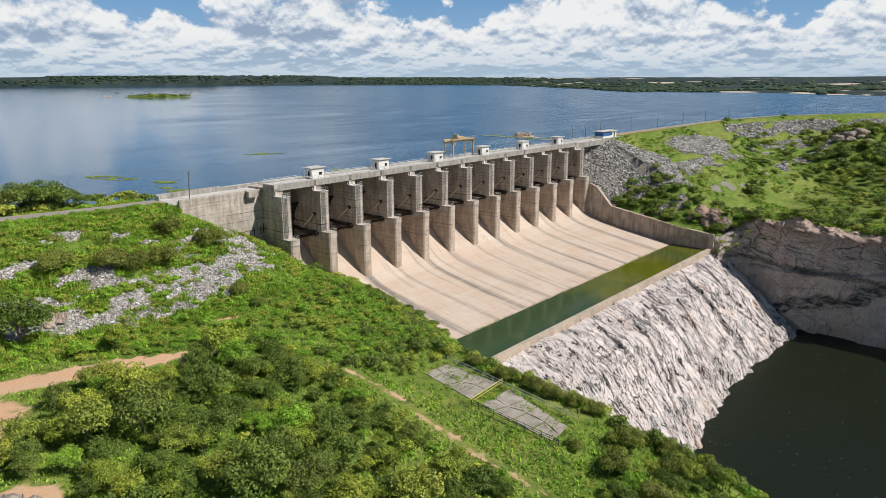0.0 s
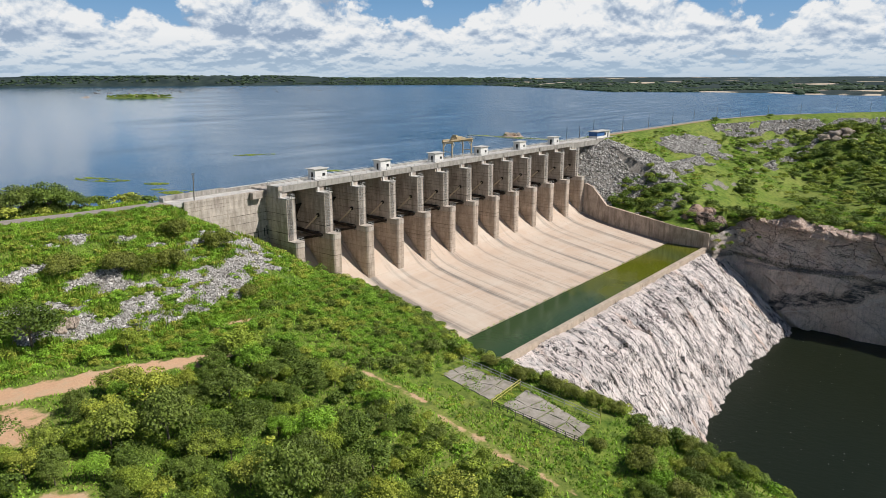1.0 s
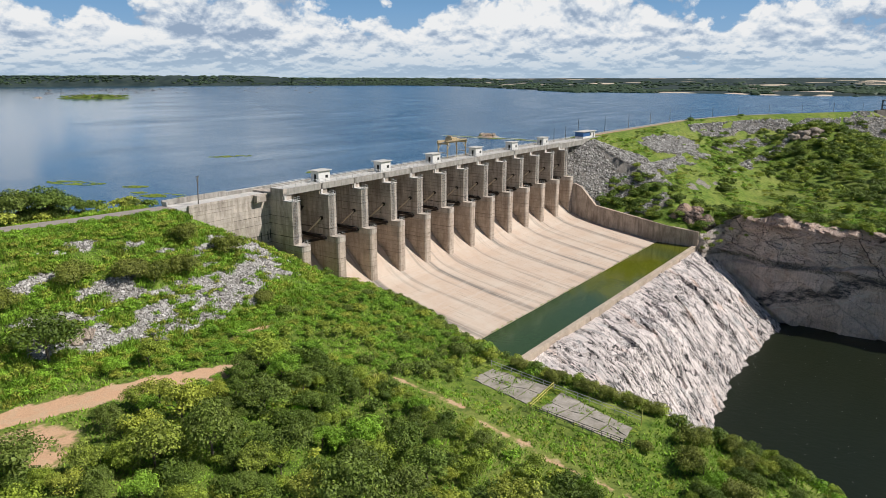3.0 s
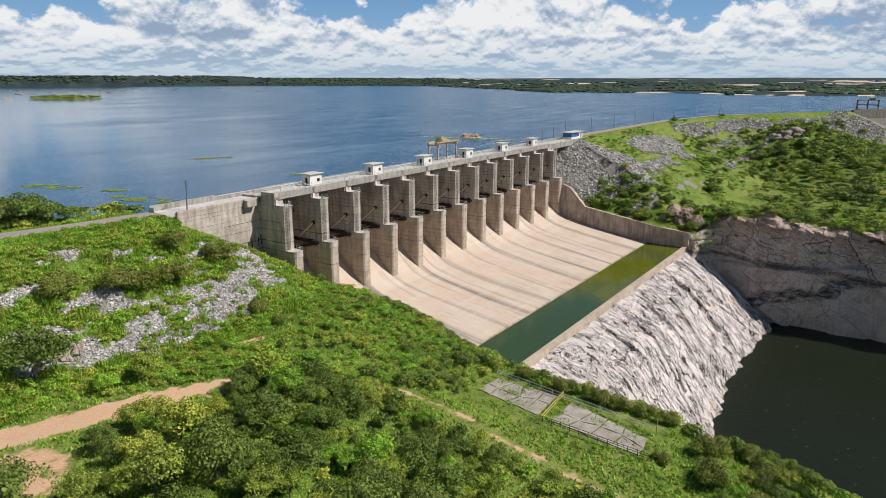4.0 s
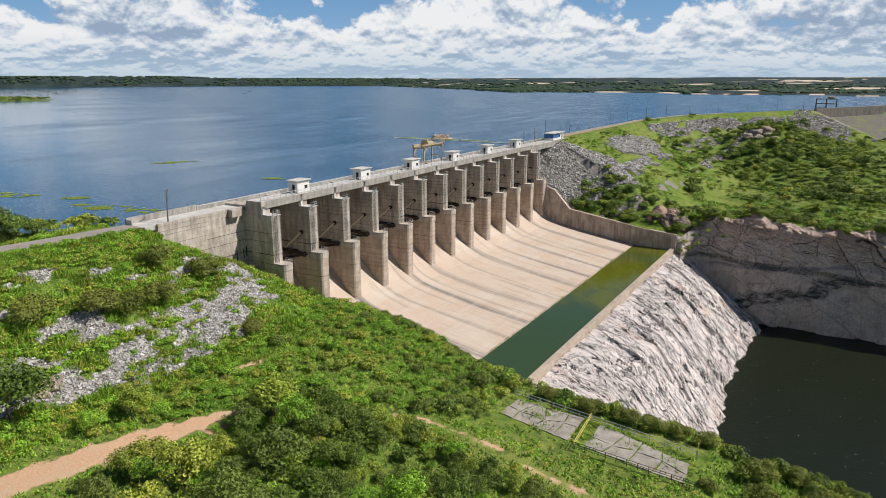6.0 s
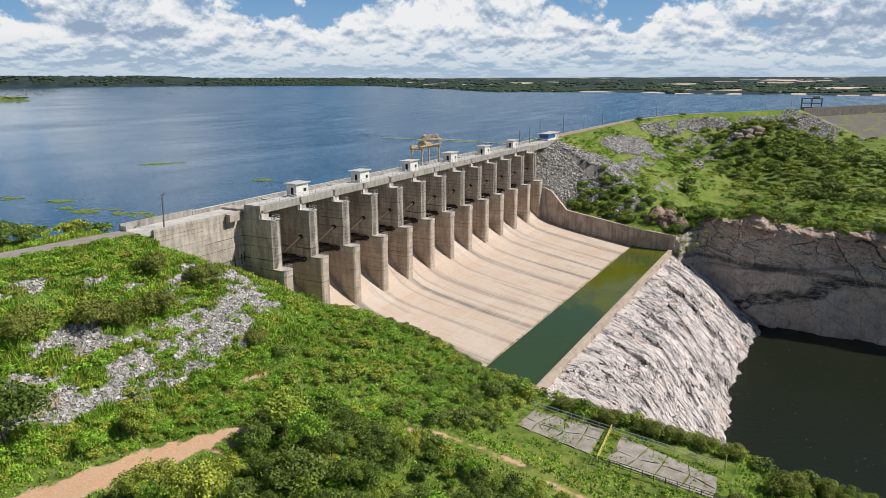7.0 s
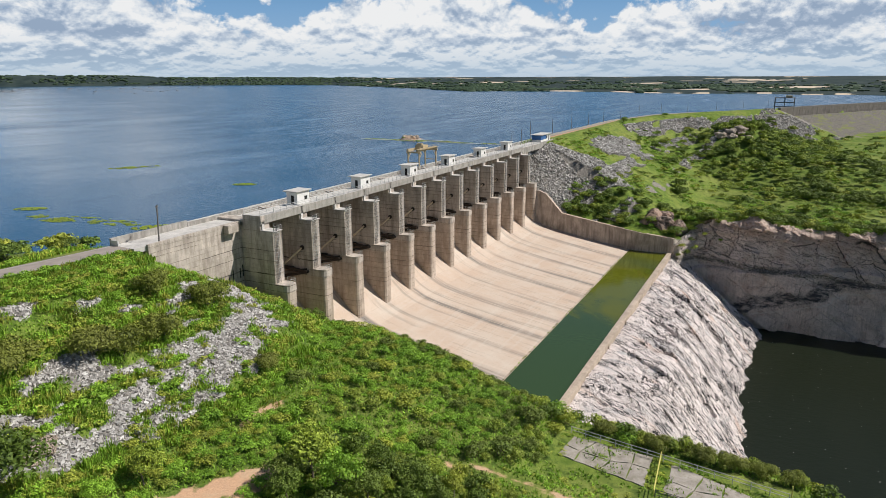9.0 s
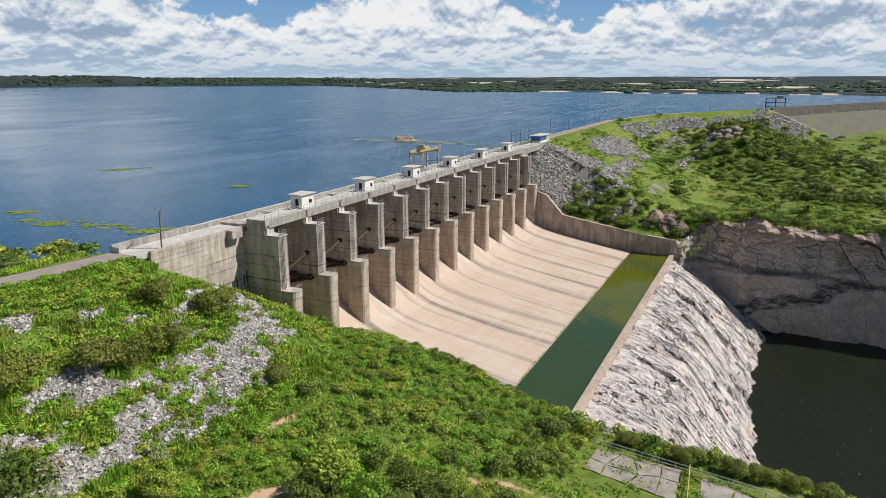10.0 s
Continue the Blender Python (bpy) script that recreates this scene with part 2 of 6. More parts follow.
def cliff_face(n):
    """Quarried gneiss wall: pinkish grey, jointed and rusty above its ledge, streaked and crossed by a dark band and a pale vein below."""
    pos = n.add("ShaderNodeNewGeometry").outputs["Position"]
    wander = n.noise(pos, 0.10, 4, 0.6)
    fine, grit = n.noise(pos, 1.6, 8, 0.75), n.noise(pos, 5.0, 5, 0.75)
    cloud = n.noise(pos, 0.28, 8, 0.7, 0.6)
    rise = n.math("ADD", n.dot(pos, (0.0, -0.045, 1.0)), n.math("MULTIPLY", n.math("SUBTRACT", wander, 0.5), 4.0))      # measured from the dipping ledge
    up = n.fit(rise, -38.2, -36.8)
    col = n.mix(n.fit(cloud, 0.36, 0.64), (0.66, 0.56, 0.505), (0.84, 0.72, 0.65))
    col = n.mix(n.math("MULTIPLY", n.fit(n.noise(pos, 0.13, 6, 0.7), 0.48, 0.62), 0.40), col, (0.42, 0.375, 0.35))
    col = n.mix(n.math("MULTIPLY", n.fit(rise, -29.0, -23.0, 0.0, 0.8), n.fit(fine, 0.30, 0.62)), col, (0.52, 0.29, 0.18))
    col = n.mix(n.math("MULTIPLY", n.fit(n.noise(pos, 0.17, 5, 0.6), 0.56, 0.66), 0.5), col, (0.50, 0.33, 0.24))
    down = n.noise(n.vec("MULTIPLY", pos, (0.5, 1.6, 0.09)), 1.0, 7, 0.75)
    col = n.mix(n.math("MULTIPLY", n.fit(down, 0.50, 0.66), n.math("SUBTRACT", 0.36, n.math("MULTIPLY", up, 0.30))), col, (0.17, 0.15, 0.14))
    col = n.mix(n.math("MULTIPLY", n.fit(fine, 0.53, 0.66), 0.42), col, (0.20, 0.175, 0.16))
    col = n.mix(n.math("MULTIPLY", n.fit(grit, 0.50, 0.64), 0.45), col, (0.82, 0.74, 0.68))
    # joints: polygons drawn out along the bedding
    warp = n.vec("ADD", n.add("ShaderNodeCombineXYZ", i0=n.dot(pos, (0.0, 0.96, 0.28)), i1=n.math("MULTIPLY", n.dot(pos, (0.1, -0.30, 0.95)), 1.7), i2=0.0).outputs[0],
                 n.vec("MULTIPLY", n.add("ShaderNodeTexNoise", Vector=pos, Scale=0.22, Detail=6.0, Roughness=0.68).outputs["Color"], (7.0, 7.0, 0.0)))
    crack = 0.0
    for size, width, gate_lo, keep in ((0.085, 0.013, 0.36, 0.30), (0.22, 0.016, 0.46, 0.15)):
        cells = n.add("ShaderNodeTexVoronoi", Vector=warp, Scale=size)
        cells.feature = "DISTANCE_TO_EDGE"
        gate = n.fit(n.noise(n.vec("ADD", pos, (9 * size, 70 * size, 0)), 0.16, 4, 0.6), gate_lo, gate_lo + 0.10)
        line = n.math("MULTIPLY", n.fit(cells.outputs["Distance"], width, width * 0.25), gate)
        crack = n.math("MAXIMUM", crack, n.math("MULTIPLY", line, n.math("ADD", keep, n.math("MULTIPLY", up, 1.0 - keep))))
    ledge = n.fit(n.math("ABSOLUTE", n.math("ADD", rise, 37.6)), 1.3, 0.5, 0.0, 0.8)
    col = n.mix(n.math("MULTIPLY", ledge, n.fit(fine, 0.36, 0.55)), col, (0.045, 0.050, 0.030))
    seam = n.math("ADD", n.dot(pos, (0.0, 0.30, 0.95)), n.math("MULTIPLY", n.noise(pos, 0.05, 5, 0.65), 14.0))
    band = n.math("MULTIPLY", n.fit(n.math("ABSOLUTE", n.math("ADD", seam, n.math("ADD", 74.5, n.math("MULTIPLY", fine, 3.0)))), 3.0, 1.6), n.math("SUBTRACT", 1.0, up))
    col = n.mix(n.math("MULTIPLY", band, n.fit(n.noise(n.vec("MULTIPLY", pos, (1.0, 0.5, 1.6)), 0.5, 6, 0.7), 0.36, 0.56)), col, (0.085, 0.082, 0.088))
    vein = n.fit(n.math("ABSOLUTE", n.math("ADD", seam, n.math("ADD", 80.0, n.math("MULTIPLY", fine, 1.2)))), 0.45, 0.25, 0.0, 0.75)
    col = n.mix(n.math("MULTIPLY", vein, n.math("SUBTRACT", 1.0, up)), col, (0.74, 0.68, 0.63))
    col = n.mix(n.math("MULTIPLY", crack, 0.92), col, (0.035, 0.030, 0.028))
    finish(n, col, 0.9, n.math("SUBTRACT", n.math("ADD", fine, n.math("MULTIPLY", grit, 0.35)), crack), 0.8)


def water(deep, rough, wave, size=0.5, murk=None, patch=0.0, wind=0.0):
    def build(n):
        pos = n.add("ShaderNodeNewGeometry").outputs["Position"]
        col = deep
        if murk:
            reach = n.math("ADD", n.noise(pos, patch, 4, 0.55, 0.6), n.fit(n.dot(pos, (1.0, 0.0, 0.0)), 40.0, 150.0, -0.16, 0.16))
            col = n.mix(n.fit(reach, 0.46, 0.60), deep, murk)
        w1 = n.noise(n.vec("MULTIPLY", pos, (1, 0.55, 1)), size, 5, 0.6)
        calm = n.fit(n.noise(n.vec("MULTIPLY", pos, (0.25, 1.0, 1)), 0.006, 5, 0.6), 0.38, 0.62)
        if wind:
            # the slack water behind the near bank gives way to a wind-roughened reach before the gates
            reach = n.math("ADD", n.dot(pos, (0.0035, -0.0022, 0.0)), n.math("MULTIPLY", n.math("SUBTRACT", n.noise(n.vec("MULTIPLY", pos, (0.4, 1.0, 1)), 0.009, 6, 0.62), 0.5), wind))
            calm = n.fit(reach, -0.35, 0.55)
            cat = n.noise(n.vec("MULTIPLY", pos, (0.16, 1.0, 1)), 0.05, 6, 0.7)
            calm = n.math("MULTIPLY", calm, n.fit(cat, 0.30, 0.55, 0.55, 1.0))
        b = n.add("ShaderNodeBsdfPrincipled", Base_Color=col if not isinstance(col, tuple) else (*col, 1), Roughness=n.fit(calm, 0, 1, rough * (0.7 if wind else 1.0), rough * 1.7), IOR=1.33, Specular_IOR_Level=0.5)
        n.put(b.inputs["Normal"], n.add("ShaderNodeBump", Strength=1.0, Distance=n.fit(calm, 0, 1, wave * (0.2 if wind else 0.6), wave), Height=w1).outputs[0])
        n.add("ShaderNodeOutputMaterial", i0=b.outputs[0])

    return build


def chute_face(n):
    """Spillway apron: pale sandy concrete with grey run-off stripes along the flow."""
    pos = n.add("ShaderNodeNewGeometry").outputs["Position"]
    rnd = n.add("ShaderNodeObjectInfo").outputs["Random"]
    flow = n.vec("MULTIPLY", pos, (1.0, 0.035, 0.035))
    stripe = n.noise(flow, 0.42, 5, 0.62)
    thin = n.noise(flow, 1.7, 4, 0.6)
    blotch = n.noise(pos, 0.12, 5, 0.65)
    fine = n.noise(pos, 1.6, 6, 0.7)
    s = n.add("ShaderNodeSeparateXYZ", i0=pos)
    ring = n.fit(n.noise(n.vec("MULTIPLY", pos, (0.05, 0.9, 0.9)), 0.7, 4), 0.55, 0.66)
    col = n.mix(n.fit(blotch, 0.36, 0.66), (0.52, 0.395, 0.305), (0.57, 0.475, 0.39))
    col = n.mix(n.math("MULTIPLY", n.fit(stripe, 0.58, 0.68), 0.5), col, (0.24, 0.215, 0.185))
    col = n.mix(n.math("MULTIPLY", n.fit(thin, 0.60, 0.68), 0.45), col, (0.20, 0.185, 0.165))
    bay = n.math("ABSOLUTE", n.math("SUBTRACT", n.math("FRACT", n.math("ADD", n.math("DIVIDE", n.math("ADD", s.outputs[0], n.math("MULTIPLY", n.math("SUBTRACT", n.noise(flow, 0.25, 3), 0.5), 5.0)), 13.0), 0.5)), 0.5))
    tail = n.math("MULTIPLY", n.fit(bay, 0.17, 0.02), n.fit(n.noise(n.vec("MULTIPLY", pos, (1.0, 0.03, 0.03)), 1.3, 5, 0.65), 0.35, 0.52))
    tail = n.math("MULTIPLY", tail, n.fit(n.noise(n.add("ShaderNodeCombineXYZ", i0=s.outputs[0], i1=n.math("MULTIPLY", s.outputs[1], 0.2)).outputs[0], 0.06, 3, 0.6), 0.38, 0.60, 0.25, 1.0))
    col = n.mix(n.math("MULTIPLY", tail, 0.9), col, (0.165, 0.150, 0.135))
    col = n.mix(n.math("MULTIPLY", ring, 0.18), col, (0.62, 0.57, 0.50))
    col = n.mix(n.math("MULTIPLY", n.fit(fine, 0.56, 0.76), 0.35), col, (0.22, 0.18, 0.14))
    col = n.mix(n.math("MULTIPLY", rnd, 0.10), col, (0.40, 0.33, 0.26))
    finish(n, col, 0.9, fine, 0.03)


M_CONC = material("weathered concrete", concrete((0.60, 0.525, 0.45), (0.15, 0.112, 0.086), 1.05, 0.78, True, 1.0))
M_PIERLOW = material("stained concrete", concrete((0.56, 0.46, 0.375), (0.20, 0.14, 0.095), 1.3, 0.65, True, 0.75))
M_SMOOTH = material("smooth concrete", concrete((0.40, 0.375, 0.335), (0.13, 0.115, 0.10), 1.35, 0.75, False))
M_DECK = material("pale deck concrete", concrete((0.60, 0.57, 0.53), (0.34, 0.31, 0.28), 1.35, 0.2, False))
M_WALLR = material("brown stained concrete", concrete((0.53, 0.44, 0.37), (0.13, 0.10, 0.075), 2.4, 0.8, False))
M_SILL = material("sandy concrete", concrete((0.52, 0.42, 0.33), (0.22, 0.18, 0.14), 1.35, 0.35, False))
M_CHUTE = material("apron concrete", chute_face)
M_WHITE = material("white painted render", plain((0.74, 0.72, 0.69), 0.8, 0, 0.12, 0.8))
M_DARK = material("dark opening", plain((0.025, 0.024, 0.022), 0.8, 0, 0.1))
M_RAIL = material("pale galvanised steel", plain((0.50, 0.50, 0.48), 0.55, 0.3, 0.15))
M_LADDER = material("dull dark steel", plain((0.10, 0.10, 0.10), 0.6, 0.4, 0.2))
M_GATE = material("rusty black gate steel", plain((0.045, 0.036, 0.03), 0.6, 0.5, 0.4, 0.7))
M_CYL = material("tan painted steel", plain((0.66, 0.57, 0.44), 0.5, 0.0, 0.15))
M_CRANE = material("yellow ochre painted steel", plain((0.52, 0.41, 0.25), 0.55, 0.1, 0.25))
M_BLUE = material("blue painted wall", plain((0.05, 0.14, 0.34), 0.6, 0, 0.15))
M_POLE = material("grey pole concrete", plain((0.16, 0.145, 0.13), 0.85, 0, 0.2))
M_WIRE = material("dark fittings", plain((0.07, 0.065, 0.06), 0.6, 0.2, 0.2))
M_YELLOW = material("yellow painted pipe", plain((0.62, 0.56, 0.16), 0.5, 0.0, 0.15))
M_ROAD = material("worn asphalt", plain((0.33, 0.285, 0.25), 0.9, 0, 0.3, 0.5))
M_LINE = material("faded road paint", plain((0.50, 0.47, 0.43), 0.8, 0, 0.35, 1.5))
M_PAD = material("cracked slab concrete", concrete((0.41, 0.365, 0.315), (0.20, 0.18, 0.12), 1.35, 0.8, False))
M_GROUND = material("ground", ground_cover)
M_ROCK = material("pale gneiss", granite((0.78, 0.69, 0.65), (0.045, 0.042, 0.043), (0.66, 0.40, 0.26), 1.0))
M_CLIFF = material("dark gneiss cliff", cliff_face)



def far_face(n):
    """Dark rockfill face with weeds along its benches."""
    pos = n.add("ShaderNodeNewGeometry").outputs["Position"]
    fine, mid = n.noise(pos, 0.9, 5, 0.75), n.noise(n.vec("MULTIPLY", pos, (0.25, 0.25, 1.2)), 0.35, 5, 0.65)
    col = n.mix(n.fit(fine, 0.35, 0.65), (0.075, 0.068, 0.058), (0.21, 0.19, 0.165))
    col = n.mix(n.math("MULTIPLY", n.fit(mid, 0.52, 0.62), 0.75), col, (0.17, 0.19, 0.045))
    finish(n, col, 0.95, fine, 0.3)


M_FARFACE = material("dark rockfill", far_face)


def riprap_stone(n):
    geo = n.add("ShaderNodeNewGeometry")
    tone = n.math("FRACT", n.math("ADD", geo.outputs["Random Per Island"], n.add("ShaderNodeObjectInfo").outputs["Random"]))
    fine = n.noise(geo.outputs["Position"], 5.0, 5, 0.7)
    col = n.ramp(tone, (0.0, (0.15, 0.135, 0.12)), (0.3, (0.34, 0.32, 0.295)), (0.75, (0.47, 0.445, 0.415)), (1.0, (0.62, 0.595, 0.56)))
    col = n.mix(n.math("MULTIPLY", n.fit(fine, 0.45, 0.7), 0.4), col, (0.20, 0.185, 0.165))
    finish(n, col, 0.9, fine, 0.05)


M_STONE = material("grey riprap stone", riprap_stone)
M_OUTCROP = material("rusty gneiss", granite((0.42, 0.29, 0.22), (0.06, 0.05, 0.045), (0.42, 0.22, 0.13), 0.9))
M_BOULDER = material("warm boulder", granite((0.55, 0.44, 0.35), (0.16, 0.13, 0.11), (0.50, 0.32, 0.20), 0.5))
M_FARWALL = material("old dark concrete", concrete((0.22, 0.195, 0.17), (0.06, 0.055, 0.05), 2.2, 0.7))
M_LAKE = material("lake water", water((0.010, 0.072, 0.150), 0.15, 0.22, 0.65, wind=1.6))
M_BASIN = material("green basin water", water((0.038, 0.070, 0.026), 0.06, 0.012, 0.9, (0.105, 0.115, 0.010), 0.022))
M_POOL = material("dark pool water", water((0.009, 0.013, 0.005), 0.30, 0.10, 0.9))
M_FOAM = material("pale foam", plain((0.66, 0.68, 0.66), 0.8, 0, 0.2, 0.4))
M_ALGAE = material("floating weed", leaves((0.14, 0.20, 0.02), (0.34, 0.42, 0.03)))
M_LEAF = [
    material("mid green leaves", leaves((0.020, 0.050, 0.005), (0.470, 0.580, 0.070))),
    material("deep green leaves", leaves((0.014, 0.034, 0.005), (0.220, 0.315, 0.048))),
    material("bright green leaves", leaves((0.032, 0.105, 0.006), (0.390, 0.640, 0.060))),
    material("yellow green leaves", leaves((0.065, 0.100, 0.009), (0.570, 0.610, 0.085))),
    material("olive leaves", leaves((0.028, 0.045, 0.005), (0.310, 0.345, 0.055))),
]
# leaf green dulled by hand to carry the haze across the lake
M_FARLEAF = material("haze-dulled far woods leaves", leaves((0.016, 0.034, 0.020), (0.075, 0.115, 0.055), (0.08, 0.10, 0.05)))
M_BARK = material("grey bark", plain((0.16, 0.13, 0.10), 0.9, 0, 0.3))

# ---- shape of the land ----


def lattice(ix, iy, seed):
    h = (ix.astype(np.int64) * 374761393 + iy.astype(np.int64) * 668265263 + seed * 974634777) & 0x7FFFFFFF
    h = ((h ^ (h >> 13)) * 1274126177) & 0x7FFFFFFF
    return ((h ^ (h >> 16)) & 0xFFFF) / 65535.0


def vnoise(x, y, seed=0):
    x, y = np.asarray(x, float), np.asarray(y, float)
    ix, iy = np.floor(x), np.floor(y)
    fx, fy = x - ix, y - iy
    fx, fy = fx * fx * (3 - 2 * fx), fy * fy * (3 - 2 * fy)
    a, b = lattice(ix, iy, seed), lattice(ix + 1, iy, seed)
    c, d = lattice(ix, iy + 1, seed), lattice(ix + 1, iy + 1, seed)
    return (a + (b - a) * fx) * (1 - fy) + (c + (d - c) * fx) * fy


def fbm(x, y, seed=0, octaves=4):
    total, amp, norm = 0.0, 1.0, 0.0
    for o in range(octaves):
        total = total + amp * vnoise(np.asarray(x) * 2**o + 17.3 * o, np.asarray(y) * 2**o - 9.1 * o, seed + o)
        norm, amp = norm + amp, amp * 0.5
    return total / norm


def step(v, a, b):
    t = np.clip((v - a) / (b - a), 0, 1)
    return t * t * (3 - 2 * t)


def plates(u, v, su, sv, seed):
    """Broken slabs: each cell of an uneven brickwork has its own height and tilt; the faces are even and the edges sharp."""
    u, v = u + 0.35 * su * (fbm(u / su, v / sv, seed + 1, 3) - 0.5), v + 0.8 * sv * (fbm(u / su * 0.6, v / sv * 0.6, seed + 2, 3) - 0.5)
    row = np.floor(v / sv)
    shift = u / su + lattice(row, row * 0, seed + 3)
    col = np.floor(shift)
    fu, fv = shift - col - 0.5, v / sv - row - 0.5
    return (lattice(row, col, seed) - 0.5) + 0.9 * fv * (lattice(row, col, seed + 4) - 0.25) + 0.6 * fu * (lattice(row, col, seed + 5) - 0.5)


LAKE, POOL, BASIN = -20.0, -65.0, -38.55
CREST = ((190, -5.0), (345, -5.5), (420, -18.0), (487, -52.0), (560, -94.0), (645, -137.0), (764, -205.0), (860, -262.0))


def crest_distance(x, y):
    """Distance from the embankment's crest line on the far side, and whether the point lies upstream of it."""
    best, up = np.full(np.shape(x), 1e9), np.zeros(np.shape(x), bool)
    for (ax, ay), (bx, by) in zip(CREST, CREST[1:]):
        dx, dy = bx - ax, by - ay
        t = np.clip(((x - ax) * dx + (y - ay) * dy) / (dx * dx + dy * dy), 0, 1)
        d = np.hypot(x - ax - t * dx, y - ay - t * dy)
        side = dx * (y - ay) - dy * (x - ax) > 0
        up = np.where(d < best, side, up)
        best = np.minimum(best, d)
    return best, up


def chute_z(y):
    """Height of the spillway's floor: a crest behind the gates, a steep fall, then the apron."""
    return np.interp(y, (-55.2, -35, -25, -20, -16.4, -13, -10, -6, -2, 3), (-38.4, -35.2, -33.3, -32.0, -30.2, -27.3, -24.1, -20.2, -17.6, -17.2))


def bench_z(x, y):
    fall = 0.35 + 0.65 * step(x, -95, -45)
    return -20.3 + 0.102 * np.minimum(y + 38, 0) * fall + 0.7 * (fbm(x / 17, y / 17, 5, 3) - 0.5)


def shore_radius(a):
    """Distance of the far shore from the viewpoint by direction, in degrees from east."""
    r = np.interp(a, (-60, -6, 3, 8, 17, 25, 30, 33, 36, 40, 52, 58, 120), (1500, 1840, 2010, 1900, 2200, 2300, 2800, 3300, 4100, 4300, 4420, 4550, 4550))
    return np.minimum(r * (1 + 0.10 * (fbm(a / 3.0, a * 0, 31, 4) - 0.5)), 4560)


def land(x, y):
    x, y = np.asarray(x, float), np.asarray(y, float)
    # left bank: road crest, cone of the embankment, bench with woods
    d = np.hypot(np.maximum(x + 30, 0) * np.where(x > -30, 1.0, 0), np.maximum(-4.6 - y, 0))
    ease = 0.45 * (fbm(x / 7, y / 7, 2, 3) - 0.5)
    slope = -1.75 - 0.555 * d + ease * np.minimum(d / 4, 1)
    bench = bench_z(x, y)
    left = np.maximum(slope, bench)
    edge = np.interp(y, (-160, -135, -112, -95, -84, -74, -64, -50, -20), (-24, -13, -10.5, -11, -11.5, -11, -8, -3, -2))
    steep = np.interp(y, (-130, -80, -50, -20), (0.95, 0.8, 0.68, 0.52))
    left = np.where(x > edge, np.minimum(left, bench - steep * (x - edge) + 0.8 * (fbm(x / 6, y / 6, 8, 3) - 0.5)), left)
    left = np.maximum(left, -70)
    pad = step(x, -31, -26.5) * (1 - step(x, -13.5, -9)) * step(y, -117, -113) * (1 - step(y, -81, -77))
    left = left * (1 - pad) + (-26.22 + 0.027 * (y + 82)) * pad
    shoreward = -2.0 - 0.17 * np.maximum(y - 5, 0) - 0.27 * np.maximum(x + 31, 0) + 1.4 * (fbm(x / 14, y / 14, 3, 3) - 0.5) * step(y, 6, 14)
    left = np.where(y > 4.0, np.maximum(shoreward, -40), left)
    left = np.where((y > -4.4) & (y <= 4.0) & (x > -26), np.minimum(left, -3.5), left)
    # right bank: embankment, quarried floor, wooded knoll with boulders
    e, up = crest_distance(x, y)
    right = 0.0 - 0.50 * np.maximum(e - 5, 0) + 1.2 * (fbm(x / 22, y / 22, 12, 4) - 0.5) * step(e, 6, 16)
    right = right - 11.5 * step(x, 552, 574)
    floor = np.interp(x, (150, 168, 185, 230, 300, 420, 700), (-26, -25.5, -28, -31, -33, -24, -22)) + 2.0 * (fbm(x / 30, y / 30, 15, 4) - 0.5)
    floor = floor + 20 * np.exp(-(((x - 402) / 52) ** 2 + ((y + 78) / 36) ** 2)) + 9 * np.exp(-(((x - 330) / 60) ** 2 + ((y + 140) / 40) ** 2))
    floor = floor + step(-y, 170, 420) * 12
    right = np.where(up & (e > 5), np.maximum(-0.42 * (e - 5), -40), np.maximum(right, floor))
    # the ground behind the training wall starts at its top
    brim = np.interp(y, (-76, -72, -27.6, -20.2, -13, -6), (-33.5, -32.9, -26.8, -20.0, -14.5, -9.0))
    right = np.where((x < 184) & (y < -5.5), np.minimum(right, brim + 0.5 * np.maximum(x - 159.5, 0) + 0.8 * (fbm(x / 5, y / 5, 18, 2) - 0.5) * step(x, 159, 163)), right)
    # the quarry wall drops to the pool
    right = np.where((x < 179) & (y < -73), np.minimum(right, -70 + 0 * x), right)
    z = np.where(x < 78, left, right)
    z = np.where((x > 26) & (x < 181) & (y < 4), -70.0, z)
    z = np.where((x > 157) & (x < 181) & (y < 4) & (y > -73), right, z)
    z = np.where((y >= 4) & (x > 60) & (x < 185), -40, z)
    # across the lake
    ax, ay = x + 110, y + 130
    r, a = np.hypot(ax, ay), np.degrees(np.arctan2(ay, ax))
    sr = shore_radius(a)
    far = -27 + np.clip((r - sr) / 60, -1, 1.6) * 6 + 38 * step(r, sr, 4700) + 8 * (fbm(x / 320, y / 320, 40, 4) - 0.5) * step(r, sr, sr + 500)
    ridge = 17 * step(a, 46, 53) * (1 - 0.45 * step(a, 66, 80)) * step(r, 4300, 4700)
    far = far + ridge
    z = np.where(r > 1100, far, z)
    z = np.where((r > 1000) & (r <= 1100), -40.0, z)
    return z

# ---- helpers for building ----


def thing(name, label, category, group="", at=(0, 0, 0), kind=""):
    ob = new(name)
    ob.matrix_basis = Matrix.Translation(at)
    ob.empty_display_size = 0.5
    return tagged(ob, label, category, group, kind)


def link(name, mesh, mat, parent=None, label="", at=None):
    if mat is not None and not mesh.materials:
        mesh.materials.append(mat)
    ob = new(name, mesh)
    if parent is not None:
        ob.parent = parent
    if at is not None:
        ob.matrix_basis = at if isinstance(at, Matrix) else Matrix.Translation(at)
    if label:
        ob["label"] = label
    return ob


